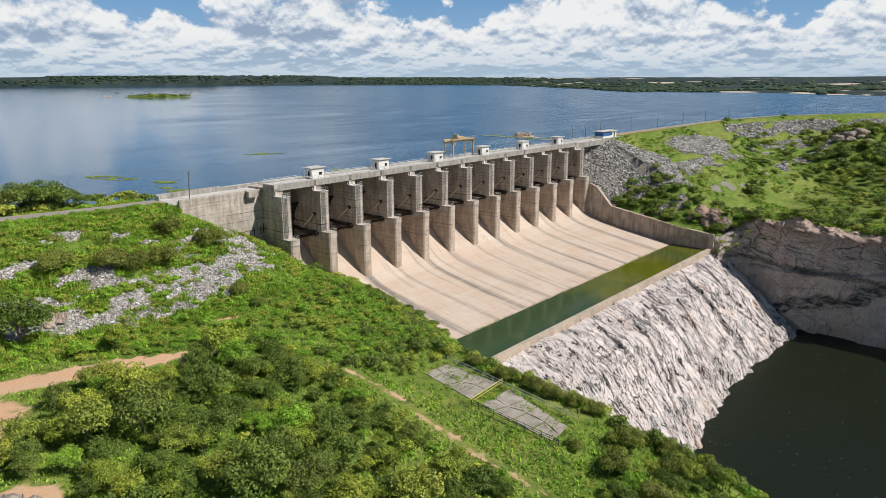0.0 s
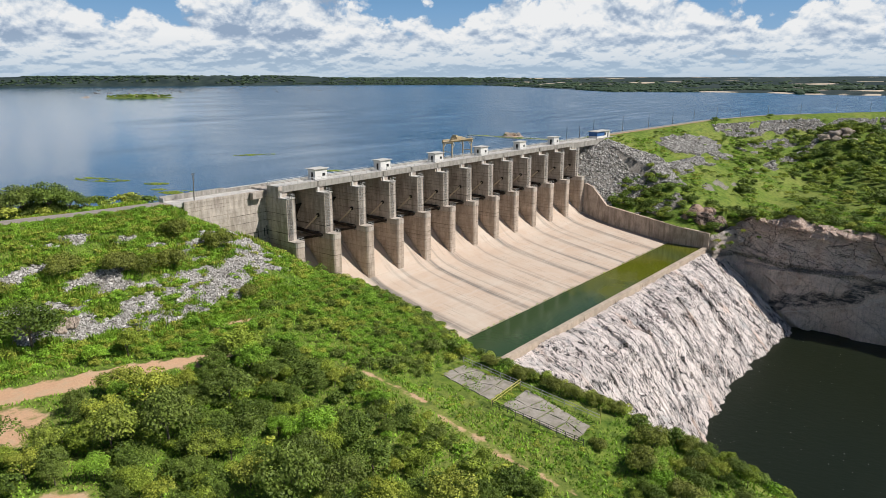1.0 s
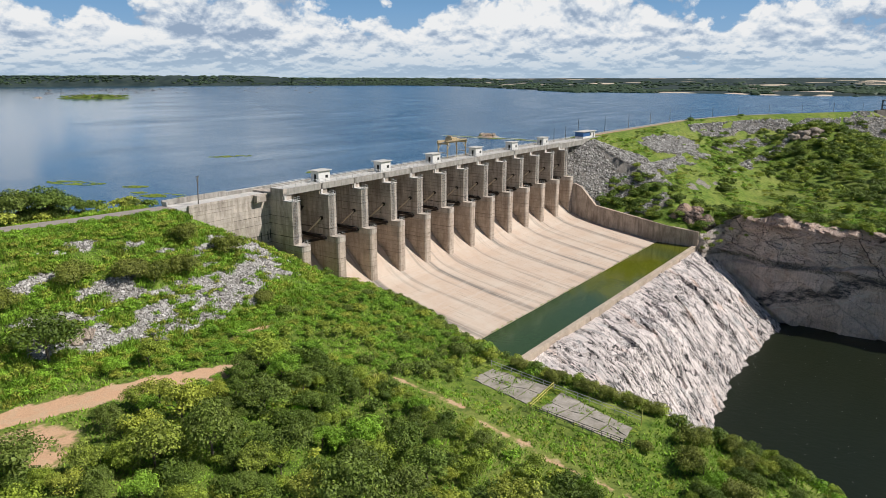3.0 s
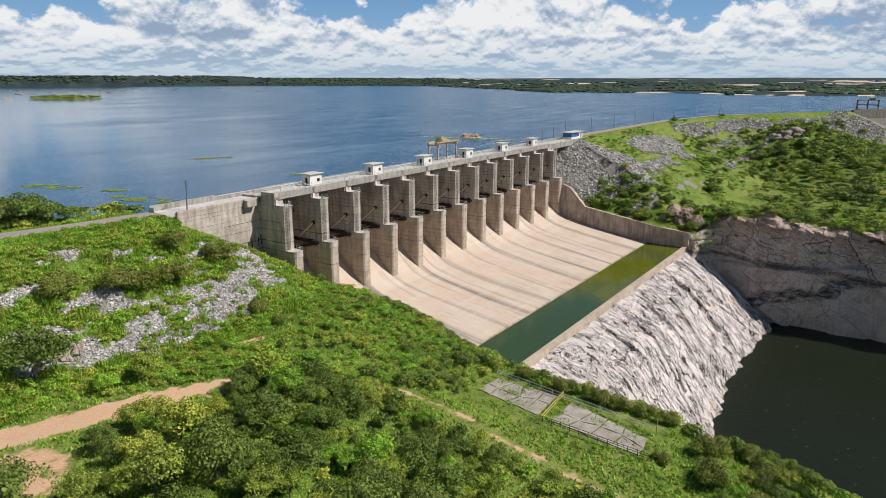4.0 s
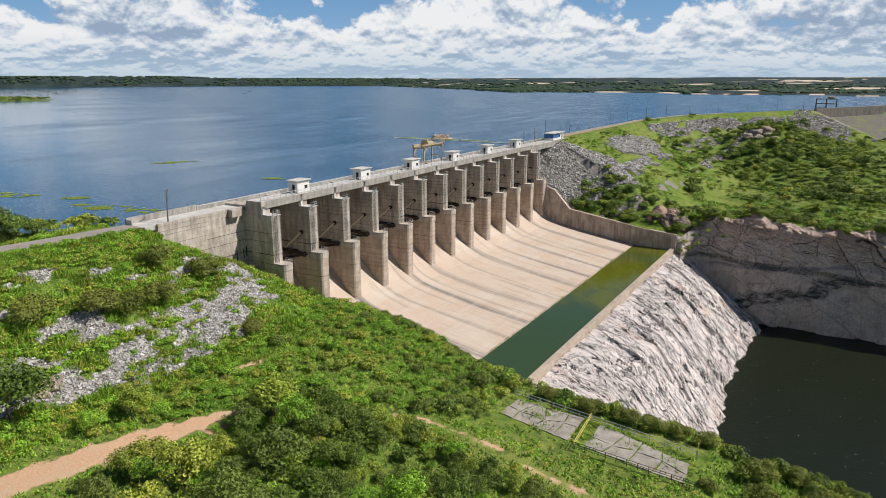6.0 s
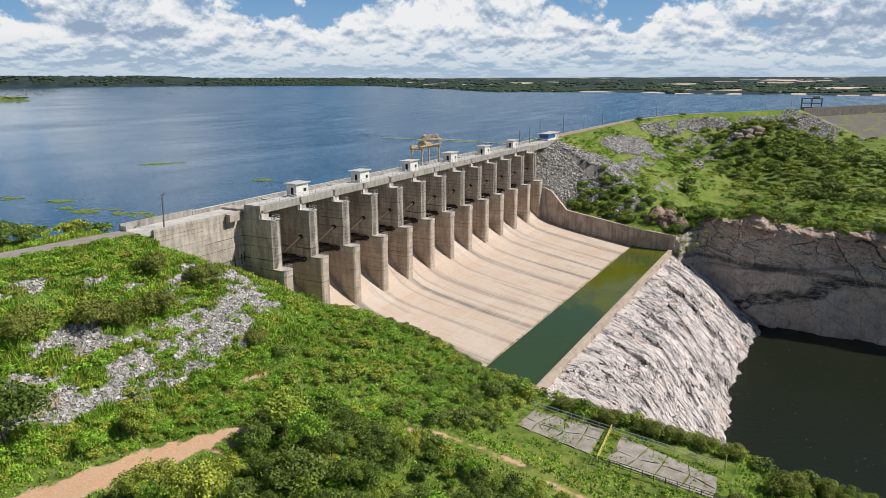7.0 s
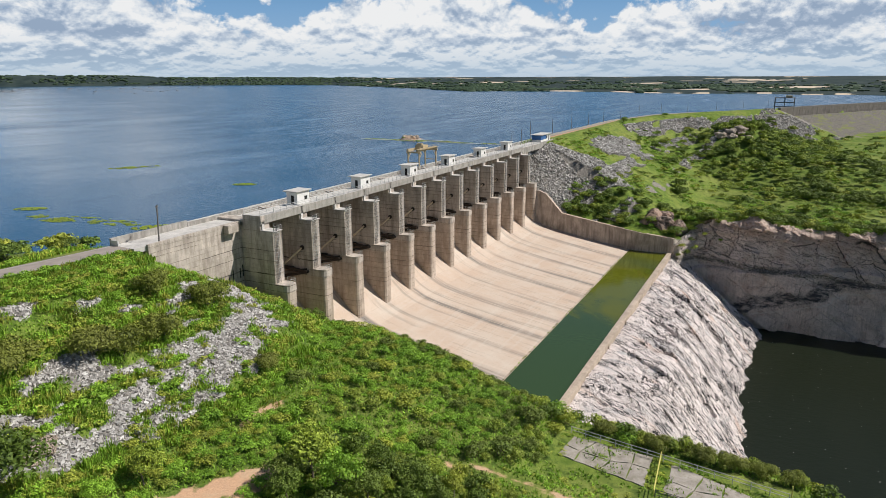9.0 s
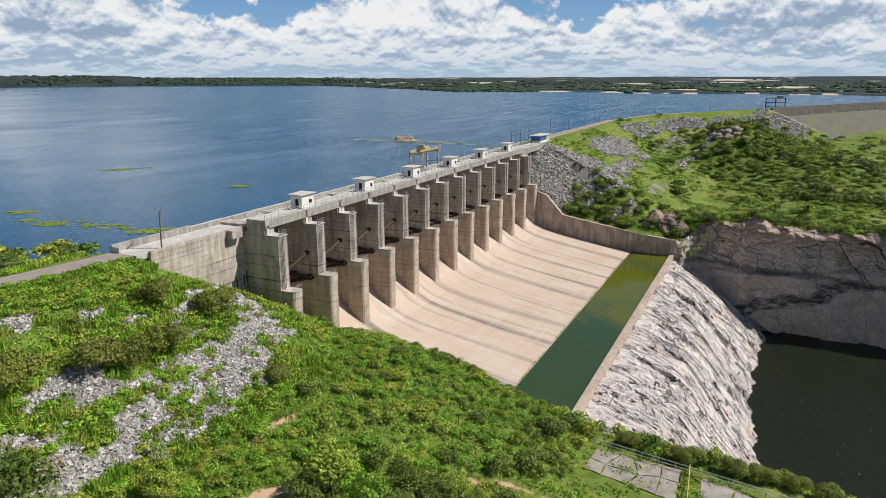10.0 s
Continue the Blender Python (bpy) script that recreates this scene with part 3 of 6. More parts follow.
def part(name, bm, mat, parent=None, label="", smooth=False):
    me = bpy.data.meshes.new(name)
    bm.to_mesh(me)
    bm.free()
    if smooth:
        me.shade_smooth()
    return link(name, me, mat, parent, label)


def box(bm, x0, x1, y0, y1, z0, z1, bevel=0.0):
    vs = [bm.verts.new((x, y, z)) for x in (x0, x1) for y in (y0, y1) for z in (z0, z1)]
    fs = [bm.faces.new([vs[i] for i in q]) for q in ((0, 1, 3, 2), (4, 6, 7, 5), (0, 4, 5, 1), (2, 3, 7, 6), (0, 2, 6, 4), (1, 5, 7, 3))]
    if bevel:
        bmesh.ops.bevel(bm, geom=list({e for f in fs for e in f.edges}), offset=bevel, segments=1, affect="EDGES")
    return bm


def rod(bm, a, b, r, sides=6, r2=None):
    a, b = Vector(a), Vector(b)
    d = (b - a).normalized()
    u = d.orthogonal().normalized()
    v = d.cross(u)
    r2 = r if r2 is None else r2
    ring = [[bm.verts.new(p + q * (math.cos(k * 2 * math.pi / sides) * u + math.sin(k * 2 * math.pi / sides) * v)) for k in range(sides)] for p, q in ((a, r), (b, r2))]
    for k in range(sides):
        bm.faces.new((ring[0][k], ring[0][(k + 1) % sides], ring[1][(k + 1) % sides], ring[1][k]))
    bm.faces.new(ring[0][::-1])
    bm.faces.new(ring[1])
    return bm


def prism(bm, outline, x0, x1):
    """A solid with an outline in y and z, drawn out along x."""
    a = [bm.verts.new((x0, y, z)) for y, z in outline]
    b = [bm.verts.new((x1, y, z)) for y, z in outline]
    n = len(outline)
    for k in range(n):
        bm.faces.new((a[k], a[(k + 1) % n], b[(k + 1) % n], b[k]))
    bm.faces.new(a[::-1])
    bm.faces.new(b)
    bmesh.ops.recalc_face_normals(bm, faces=bm.faces[:])
    return bm


def slab(bm, outline, z0, z1):
    """A solid with an outline in x and y."""
    a = [bm.verts.new((x, y, z0)) for x, y in outline]
    b = [bm.verts.new((x, y, z1)) for x, y in outline]
    n = len(outline)
    for k in range(n):
        bm.faces.new((a[k], a[(k + 1) % n], b[(k + 1) % n], b[k]))
    bm.faces.new(a[::-1])
    bm.faces.new(b)
    bmesh.ops.recalc_face_normals(bm, faces=bm.faces[:])
    return bm


def B():
    return bmesh.new()


def grid_mesh(name, X, Y, Z, quads=None):
    ny, nx = X.shape
    idx = np.arange(ny * nx).reshape(ny, nx)
    q = np.stack([idx[:-1, :-1], idx[:-1, 1:], idx[1:, 1:], idx[1:, :-1]], -1).reshape(-1, 4)
    me = bpy.data.meshes.new(name)
    co = np.stack([X, Y, Z], -1).reshape(-1, 3)
    me.vertices.add(len(co))
    me.vertices.foreach_set("co", co.ravel().astype(np.float32))
    me.loops.add(q.size)
    me.loops.foreach_set("vertex_index", q.ravel().astype(np.int32))
    me.polygons.add(len(q))
    me.polygons.foreach_set("loop_start", np.arange(0, q.size, 4, dtype=np.int32))
    me.update(calc_edges=True)
    me.validate()
    me.shade_flat()
    return me


def poly_mesh(name, co, faces):
    """A mesh from arrays of places and of faces with one number of corners."""
    me = bpy.data.meshes.new(name)
    co, faces = np.asarray(co, np.float32), np.asarray(faces, np.int32)
    me.vertices.add(len(co))
    me.vertices.foreach_set("co", co.ravel())
    me.loops.add(faces.size)
    me.loops.foreach_set("vertex_index", faces.ravel())
    me.polygons.add(len(faces))
    me.polygons.foreach_set("loop_start", np.arange(0, faces.size, faces.shape[1], dtype=np.int32))
    me.update(calc_edges=True)
    me.shade_flat()
    return me


def put_attribute(me, name, values):
    me.attributes.new(name, "FLOAT", "POINT").data.foreach_set("value", np.asarray(values, np.float32).ravel())


# ---- ground ----


def spaced(*runs):
    """Grid lines: runs of (start, end, step)."""
    return np.unique(np.concatenate([np.arange(a, b, s) for a, b, s in runs]))


RUBBLE = ((-18.5, -21.0, 10.5, 5.6, 62), (-27, -27.5, 9, 5.4, 25), (-35, -25.7, 6, 2.4, 0), (-31, -32.3, 5.0, 2.6, 10), (-38.5, -30.5, 6, 3.8, 20), (-42, -33, 6.5, 3.2, 5),
          (-51, -32.6, 8, 3.6, 0), (-56, -10, 7.5, 1.8, 5), (-44.5, -12.5, 4.5, 1.2, 12), (-31.8, -18.2, 3.0, 1.0, 20), (-66, -17, 5.0, 1.6, 15), (-57, -21.5, 6.0, 1.4, 12),
          (-67, -25.5, 5.5, 1.9, 5), (-63, -30, 4.5, 1.7, 15), (-41.8, -24.4, 3.0, 1.1, 0), (-46.3, -16.2, 3.0, 1.0, 10))


def rubble_amount(x, y):
    """Where stones lie bare on the two embankments, from 0 to 1."""
    d = np.hypot(np.maximum(x + 30, 0), np.maximum(-4.6 - y, 0))
    left = np.zeros(np.shape(x))
    warp_x, warp_y = x + 3.0 * (fbm(x / 5, y / 5, 50, 3) - 0.5), y + 2.6 * (fbm(x / 4, y / 4, 51, 3) - 0.5)
    for cx, cy, rx, ry, turn in RUBBLE:
        c, s = math.cos(math.radians(turn)), math.sin(math.radians(turn))
        u, v = (warp_x - cx) * c + (warp_y - cy) * s, -(warp_x - cx) * s + (warp_y - cy) * c
        left = np.maximum(left, 1 - step(np.hypot(u / rx, v / ry), 0.68, 0.92))
    left = left * step(fbm(x / 2.4, y / 1.6, 53, 3) + 0.35 * (fbm(x / 0.9, y / 0.9, 54, 2) - 0.5), 0.36, 0.43)
    specks = step(fbm(x / 6.5, y / 2.2, 55, 3), 0.62, 0.68) * step(d, 8, 11) * (1 - step(d, 27, 30))
    left = np.maximum(left, specks) * (x < 0) * (y < -5)
    e, up = crest_distance(x, y)
    run = (x - 166) * 0.76 - (y + 15) * 0.65      # down the cone, away from the abutment
    across = (x - 166) * 0.65 + (y + 15) * 0.76
    cone = step(run, -9, -4) * (1 - step(run, 38, 44)) * (1 - step(np.abs(across - 2) + 5 * (fbm(x / 9, y / 9, 56, 3) - 0.5), 11, 14)) * (y < -6)
    upper = (1 - step(np.hypot((x - 258 + 0.9 * (y + 26)) / 36, (y + 26) / 10) + 0.5 * (fbm(x / 8, y / 5, 52, 3) - 0.5), 0.8, 1.0))
    berm = (1 - step(np.abs(e - 14 - 0.02 * (x - 200)), 6, 9)) * step(x, 300, 340) * step(fbm(x / 20, y / 5, 55, 4), 0.33, 0.45)
    line = np.maximum((1 - step(np.abs(e - 34), 3, 5)), (1 - step(np.abs(e - 50), 2, 4))) * step(fbm(x / 14, y / 9, 58, 3), 0.47, 0.55)
    end = (1 - step(np.hypot((x - 520) / 60, (y + 105) / 22), 0.8, 1.1)) * step(fbm(x / 10, y / 5, 59, 4) + 0.25 * (fbm(x / 2, y / 2, 57, 2) - 0.5), 0.40, 0.50)
    right = np.maximum.reduce([cone, upper, berm, line, end]) * (~up) * (x > 150)
    return np.where(x < 80, left, right)


DIRT = ((-140, -38), (-100, -39), (-83, -41), (-68, -45.2), (-60, -47), (-50, -50.5), (-42, -56), (-32, -74.5), (-33.4, -92), (-35, -104.5), (-35.5, -119), (-40, -140))


def path_distance(x, y, line):
    best = np.full(np.shape(x), 1e9)
    for (ax, ay), (bx, by) in zip(line, line[1:]):
        dx, dy = bx - ax, by - ay
        t = np.clip(((x - ax) * dx + (y - ay) * dy) / (dx * dx + dy * dy), 0, 1)
        best = np.minimum(best, np.hypot(x - ax - t * dx, y - ay - t * dy))
    return best


def bare_amount(x, y):
    p = path_distance(x, y, DIRT)
    wide = np.interp(x, (-70, -60, -56, -51, -46, -40, -36), (2.5, 2.3, 2.0, 1.3, 0.8, 0.5, 0.75))
    b = 1 - step(p, wide * 0.8, wide * 1.35)
    b = b * np.where((x > -46) & (x < 0), 0.40 + 0.38 * fbm(x / 4, y / 4, 64, 3), 1.0)
    clear = 1 - step(np.hypot((x + 83) / 6.0, (y + 52) / 7.5), 0.6, 1.2)
    b = np.maximum(b, 0.85 * (1 - step(np.hypot((x + 51) / 5.5, (y + 52.2) / 1.7), 0.6, 1.15)))
    b = np.maximum(b, 0.75 * clear)
    b = np.maximum(b, 0.9 * (1 - step(np.hypot((x + 88) / 6, (y + 77) / 5), 0.6, 1.2)))
    b = np.maximum(b, 0.95 * (1 - step(np.hypot((x - 8) / 5, (y + 22.0) / 2.0), 0.6, 1.1)))
    b = np.maximum(b, 0.8 * (1 - step(np.hypot((x + 38) / 6, (y + 41) / 1.6), 0.6, 1.1)))
    b = np.maximum(b, (1 - step(np.abs(y + 3.0), 3.5, 4.5)) * (x > 195) * (x < 420) * 0.8)
    ax, ay = x + 110, y + 130
    r, a = np.hypot(ax, ay), np.degrees(np.arctan2(ay, ax))
    sand = (r > 1200) * (1 - step(np.abs(r - shore_radius(a) - 50), 40, 80)) * step(fbm(a / 1.4, a * 0 + 3, 61, 3), 0.50, 0.58) * (a < 20)
    inland = (r > 2300) * step(fbm(x / 150, y / 150, 63, 4), 0.66, 0.71) * (a < 34)
    return np.maximum.reduce([b, sand, inland])


def build_ground():
    xs = spaced((-3200, -800, 400), (-800, -240, 80), (-240, -130, 10), (-130, 34, 1.6), (34, 150, 4), (150, 182, 1.0), (182, 300, 2.2), (300, 640, 5), (640, 1200, 40), (1200, 5200, 55))
    ys = spaced((-3200, -800, 300), (-800, -220, 50), (-220, -150, 5), (-150, 8, 1.6), (8, 120, 4), (120, 400, 30), (400, 5200, 60))
    X, Y = np.meshgrid(xs, ys)
    Z = land(X, Y)
    me = grid_mesh("ground", X, Y, Z)
    put_attribute(me, "bare", bare_amount(X, Y))
    put_attribute(me, "rubble", rubble_amount(X, Y))
    # weight of the haze tint and the far sand, by distance from the viewpoint
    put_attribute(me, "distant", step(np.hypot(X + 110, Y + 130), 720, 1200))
    me.shade_smooth()
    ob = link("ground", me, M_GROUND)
    return tagged(ob, "green bushy ground with bare earth and rubble embankments", "ground", kind="structure")


build_ground()


def sheet(name, outline, z, mat, label):
    bm = B()
    bm.faces.new([bm.verts.new((x, y, z)) for x, y in outline])
    return tagged(part(name, bm, mat), label, "water", kind="structure")


sheet("water_lake", ((-400, 3), (182, 3), (260, -2), (420, -10), (560, -88), (5200, -2600), (5200, 5200), (-2600, 5200), (-2600, 60)), LAKE, M_LAKE, "wind-rippled blue-grey reservoir reaching to low hills")
sheet("water_pool", ((-20, -72), (168, -72), (172, -420), (-20, -420)), POOL, M_POOL, "dark still pool below the rock")
sheet("water_basin", ((6, -70.1), (157.4, -70.1), (157.4, -54.0), (6, -54.0)), BASIN, M_BASIN, "murky green water in the stilling basin")

# ---- spillway ----
BAYS, PITCH, HALF = 12, 13.0, 1.5
LEFT, RIGHT = -HALF, BAYS * PITCH + HALF


def railing(name, a, b, parent=None, height=1.05, gap=1.6, rails=2, r=0.028, mat=None, label="thin pale steel railing", post_r=None):
    """Posts and rails between two places; a thing of its own, or a part with posts as pieces."""
    a, b = Vector(a), Vector(b)
    root = new(name)
    if parent is not None:
        root.parent = parent
    mat = mat or M_RAIL
    n = max(1, round((b - a).length / gap))
    me = None
    for k in range(n + 1):
        p = a.lerp(b, k / n)
        if me is None:
            bm = B()
            rod(bm, (0, 0, 0), (0, 0, height), post_r or r * 1.25, 5)
            me = bpy.data.meshes.new("post")
            bm.to_mesh(me)
            bm.free()
        link("post", me, mat, root, at=p)
    for k in range(rails):
        bm = B()
        up = Vector((0, 0, height * (k + 1) / rails))
        rod(bm, a + up, b + up, r, 5)
        part("rail", bm, mat, root)
    return root


def build_pier():
    """One pier, its left face at x = 0, with nose block, ladder, cage and platform railings."""
    w = 2 * HALF
    t = thing("spillway_pier", "tall board-marked concrete spillway pier with caged ladder", "pier", "spillway piers")
    bm = prism(B(), ((-13.3, -14.35), (-13.3, -3.15), (-10.0, -3.15), (-10.0, -1.2), (4.5, -1.2), (4.5, -40), (-2, -40), (-2, -14.35)), 0, w)
    part("column", bm, M_CONC, t)
    bm = slab(B(), ((0.0, -15.7), (0.18, -16.15), (0.6, -16.45), (w - 0.25, -16.45), (w, -16.2), (w, -2.0), (0, -2.0)), -40, -16.0)
    part("nose", bm, M_PIERLOW, t, "brown-stained lower nose")
    bm = slab(B(), ((-0.12, -15.6), (0.1, -16.2), (0.55, -16.6), (w - 0.3, -16.6), (w + 0.05, -16.3), (w + 0.05, -11.6), (-0.12, -11.6)), -16.0, -14.35)
    part("nose_cap", bm, M_CONC, t)
    bm = box(B(), 0.05, w - 0.05, -13.55, -9.95, -3.15, -2.98)
    part("platform", bm, M_DECK, t)
    bm = box(B(), 0.35, 1.05, -10.35, -9.3, -2.98, 0.05)
    part("stair_post", bm, M_DECK, t, "white concrete post up to the deck")
    for x in (0.55, 1.35):
        bm = B()
        for s in (-0.22, 0.22):
            rod(bm, (x + s, -13.48, -14.3), (x + s, -13.48, -1.9), 0.045, 4)
        for k in range(34):
            z = -14.0 + 0.36 * k
            rod(bm, (x - 0.22, -13.48, z), (x + 0.22, -13.48, z), 0.025, 4)
        part("ladder", bm, M_LADDER, t)
    bm = B()
    for k in range(13):
        z = -12.6 + 0.85 * k
        pts = [(0.95 + 0.85 * math.cos(q), -13.45 - 0.62 * math.sin(q), z) for q in np.linspace(0, math.pi, 6)]
        for a, b in zip(pts, pts[1:]):
            rod(bm, a, b, 0.03, 3)
    for q in np.linspace(0.3, math.pi - 0.3, 4):
        x, y = 0.95 + 0.85 * math.cos(q), -13.45 - 0.62 * math.sin(q)
        rod(bm, (x, y, -12.6), (x, y, -2.4), 0.028, 3)
    part("ladder_cage", bm, M_RAIL, t)
    bm = B()
    rod(bm, (w - 0.12, -13.42, -15.0), (w - 0.12, -13.42, -3.2), 0.05, 5)
    part("conduit", bm, M_LADDER, t)
    for z, y0, y1, x1 in ((-2.98, -13.4, -11.2, w - 0.15), (-14.35, -16.4, -14.2, w - 0.15)):
        railing("railing", (0.3, y0, z), (x1, y0, z), t, 1.0, 0.9)
        railing("railing", (x1, y0, z), (x1, y1, z), t, 1.0, 0.9)
    bm = rod(B(), (-0.32, -10.5, -9.6), (0.0, -10.5, -9.6), 0.55, 12)
    part("cylinder_mount", bm, M_GATE, t, "black steel hydraulic mount")
    bm = B()
    pts = [(-0.10, -10.5 + 0.9 * math.sin(q) + 0.35 * q, -10.4 - 1.3 * math.sin(q * 0.5) ** 2 - 0.25 * q) for q in np.linspace(0, 4.2, 9)]
    for a, b in zip(pts, pts[1:]):
        rod(bm, a, b, 0.05, 4)
    part("hose", bm, M_LADDER, t, "looped black hydraulic hose")
    return t


pier = build_pier()
pier.matrix_basis = Matrix.Translation((LEFT, 0, 0))
piers = [pier] + [copy_thing(pier, Matrix.Translation((PITCH * k - HALF, 0, 0))) for k in range(1, BAYS + 1)]
for c in [c for c in piers[0].children if c.name.startswith(("cylinder_mount", "hose"))]:
    bpy.data.objects.remove(c)
part("end_block", box(B(), 0.0, 1.2, -10.36, -5.42, -1.19, -0.018), M_CONC, piers[0])
part("infill", box(B(), 0.02, 2 * HALF - 0.02, -11.6, -2.0, -16.0, -14.36), M_CONC, piers[0])
piers[0]["label"] = "end pier of board-marked concrete joining the wing wall"


def build_gate():
    """A radial gate for one bay, its left end at x = 0, turning about its trunnions."""
    w, ty, tz, rad = PITCH - 2 * HALF, -11.8, -15.0, 11.6
    t = thing("radial_gate", "dark rusty steel radial gate, closed between its piers", "sluice gate", "radial gates")
    angles = [math.radians(q) for q in np.linspace(-24, 44, 14)]
    ring = [(ty + rad * math.cos(q), tz + rad * math.sin(q)) for q in angles]
    back = [(ty + (rad - 0.25) * math.cos(q), tz + (rad - 0.25) * math.sin(q)) for q in reversed(angles)]
    part("skin_plate", prism(B(), ring + back, 0.06, w - 0.06), M_GATE, t)
    bm = B()
    for q in (-16, 0, 16):
        q = math.radians(q)
        y, z = ty + (rad - 0.6) * math.cos(q), tz + (rad - 0.6) * math.sin(q)
        box(bm, 0.1, w - 0.1, y - 0.35, y + 0.35, z - 0.22, z + 0.22)
    part("girder", bm, M_GATE, t)
    for x in (0.55, w - 0.55):
        for q in (-15, 3):
            q = math.radians(q)
            ey, ez = ty + (rad - 0.6) * math.cos(q), tz + (rad - 0.6) * math.sin(q)
            bm = prism(B(), ((ty - 0.5, tz - 0.30), (ty - 0.5, tz + 0.18), (ey, ez + 0.45), (ey, ez - 0.45)), x - 0.3, x + 0.3)
            part("arm", bm, M_GATE, t)
        bm = rod(B(), (x - 0.5, ty, tz), (x + 0.5, ty, tz), 0.32, 10)
        part("trunnion", bm, M_GATE, t)
    q = math.radians(-2)
    for x in (0.32, w - 0.22):
        bm = rod(B(), (x, -10.5, -9.6), (x, -4.4, -14.6), 0.24, 8)
        rod(bm, (x, -4.4, -14.6), (x, ty + (rad - 0.7) * math.cos(q), tz + (rad - 0.7) * math.sin(q)), 0.12, 6)
        part("hydraulic_cylinder", bm, M_CYL, t, "tan painted hydraulic cylinder")
    return t


gate = build_gate()
gate.matrix_basis = Matrix.Translation((HALF, 0, 0))
for k in range(1, BAYS):
    copy_thing(gate, Matrix.Translation((PITCH * k + HALF, 0, 0)))


def build_hut():
    """Gate control hut, near corner at the origin, door towards the near end."""
    t = thing("control_hut", "small white rendered control hut with flat roof and open dark doorway", "hut", "control huts on the deck")
    lx, ly, h = 4.4, 3.0, 3.0
    for x0, x1, y0, y1, z0, z1 in ((0, 0.18, 0, 0.9, 0, h), (0, 0.18, 1.8, ly, 0, h), (0, 0.18, 0.9, 1.8, 2.15, h), (lx - 0.18, lx, 0, ly, 0, h), (0.18, lx - 0.18, ly - 0.18, ly, 0, h),
                                   (0.18, 2.6, 0, 0.18, 0, h), (3.7, lx - 0.18, 0, 0.18, 0, h), (2.6, 3.7, 0, 0.18, 0, 0.95), (2.6, 3.7, 0, 0.18, 1.75, h)):
        part("wall", box(B(), x0, x1, y0, y1, z0, z1), M_WHITE, t)
    part("floor_slab", box(B(), 0.18, lx - 0.18, 0.18, ly - 0.18, 0.0, 0.06), M_SMOOTH, t)
    part("roof", box(B(), -0.75, lx + 0.45, -0.45, ly + 0.45, h, h + 0.2, 0.03), M_DECK, t, "pale overhanging roof slab")
    part("door", box(B(), 0.06, 0.11, 0.93, 1.77, 0.08, 2.12), M_DARK, t, "dark steel door")
    win = part("window", box(B(), 2.62, 3.68, 0.09, 0.12, 0.97, 1.73), M_DARK, t, "dark louvred window")
    part("sill", box(B(), 2.6, 3.7, -0.03, 0.05, 0.9, 0.95), M_SMOOTH, win)
    part("lintel", box(B(), 2.6, 3.7, -0.03, 0.05, 1.75, 1.8), M_SMOOTH, win)
    return t


hut = build_hut()
hut.matrix_basis = Matrix.Translation((PITCH - 0.9, -9.3, 0.0))
for k in range(3, BAYS, 2):
    copy_thing(hut, Matrix.Translation((PITCH * k - 0.9, -9.3, 0.0)))

deck = thing("bridge_deck", "long pale concrete service deck carried over the spillway piers", "bridge")
for k in range(BAYS):
    x0, x1 = PITCH * k + 0.01 - (HALF if k == 0 else 0), PITCH * (k + 1) - 0.01
    part("beam", box(B(), x0, x1, -10.35, -9.7, -1.75, -0.02, 0.03), M_SMOOTH, deck, "grey edge beam")
    part("slab", box(B(), x0, x1, -10.2, -5.45, -0.016, 0.0), M_DECK, deck)
    part("inner_beam", box(B(), x0, x1, -6.1, -5.45, -1.75, -0.02), M_SMOOTH, deck)
    part("soffit", box(B(), x0, x1, -9.7, -6.1, -0.4, -0.02), M_SMOOTH, deck)
part("slab", box(B(), PITCH * BAYS + 0.01, 179.0, -10.2, -5.45, -0.36, 0.0), M_DECK, deck)
part("beam", box(B(), PITCH * BAYS + 0.01, 179.0, -10.35, -9.7, -2.6, -0.37), M_SMOOTH, deck)
rail = railing("deck_railing", (-1.3, -10.1, 0.0), (178.5, -10.1, 0.0), None, 1.1, 2.17, 3, 0.042)
tagged(rail, "thin pale steel railing along the deck edge", "railing")
rail = railing("deck_railing", (-1.3, -5.6, 0.0), (178.5, -5.6, 0.0), None, 1.1, 2.17, 3, 0.042)
tagged(rail, "thin pale steel railing along the inner deck edge", "railing")

road = thing("road_bridge", "pale concrete road behind the service deck", "road")
part("roadway", box(B(), -28.0, -1.51, -4.14, 2.2, -2.6, -1.7), M_DECK, road)
part("roadway", box(B(), -1.5, 200.0, -5.4, 2.2, -2.6, -1.7), M_DECK, road)
part("kerb", box(B(), -1.4, 200.0, 1.0, 1.35, -1.7, -1.45, 0.02), M_SMOOTH, road)
part("kerb", box(B(), -1.4, 200.0, -4.9, -4.6, -1.7, -1.5, 0.02), M_SMOOTH, road)
part("parapet", box(B(), -9.9, 200.0, 1.75, 2.2, -1.7, -0.75, 0.02), M_SMOOTH, road, "low grey concrete parapet")
part("parapet", box(B(), -28.0, -10.0, 1.75, 2.2, -1.7, -0.35, 0.02), M_SMOOTH, road, "low grey concrete parapet")
part("parapet_cap", box(B(), -9.9, 200.0, 1.68, 2.27, -0.75, -0.65, 0.02), M_DECK, road)
part("upstream_face", box(B(), -27.9, 200, 0.4, 1.7, -32, -2.61), M_CONC, road)

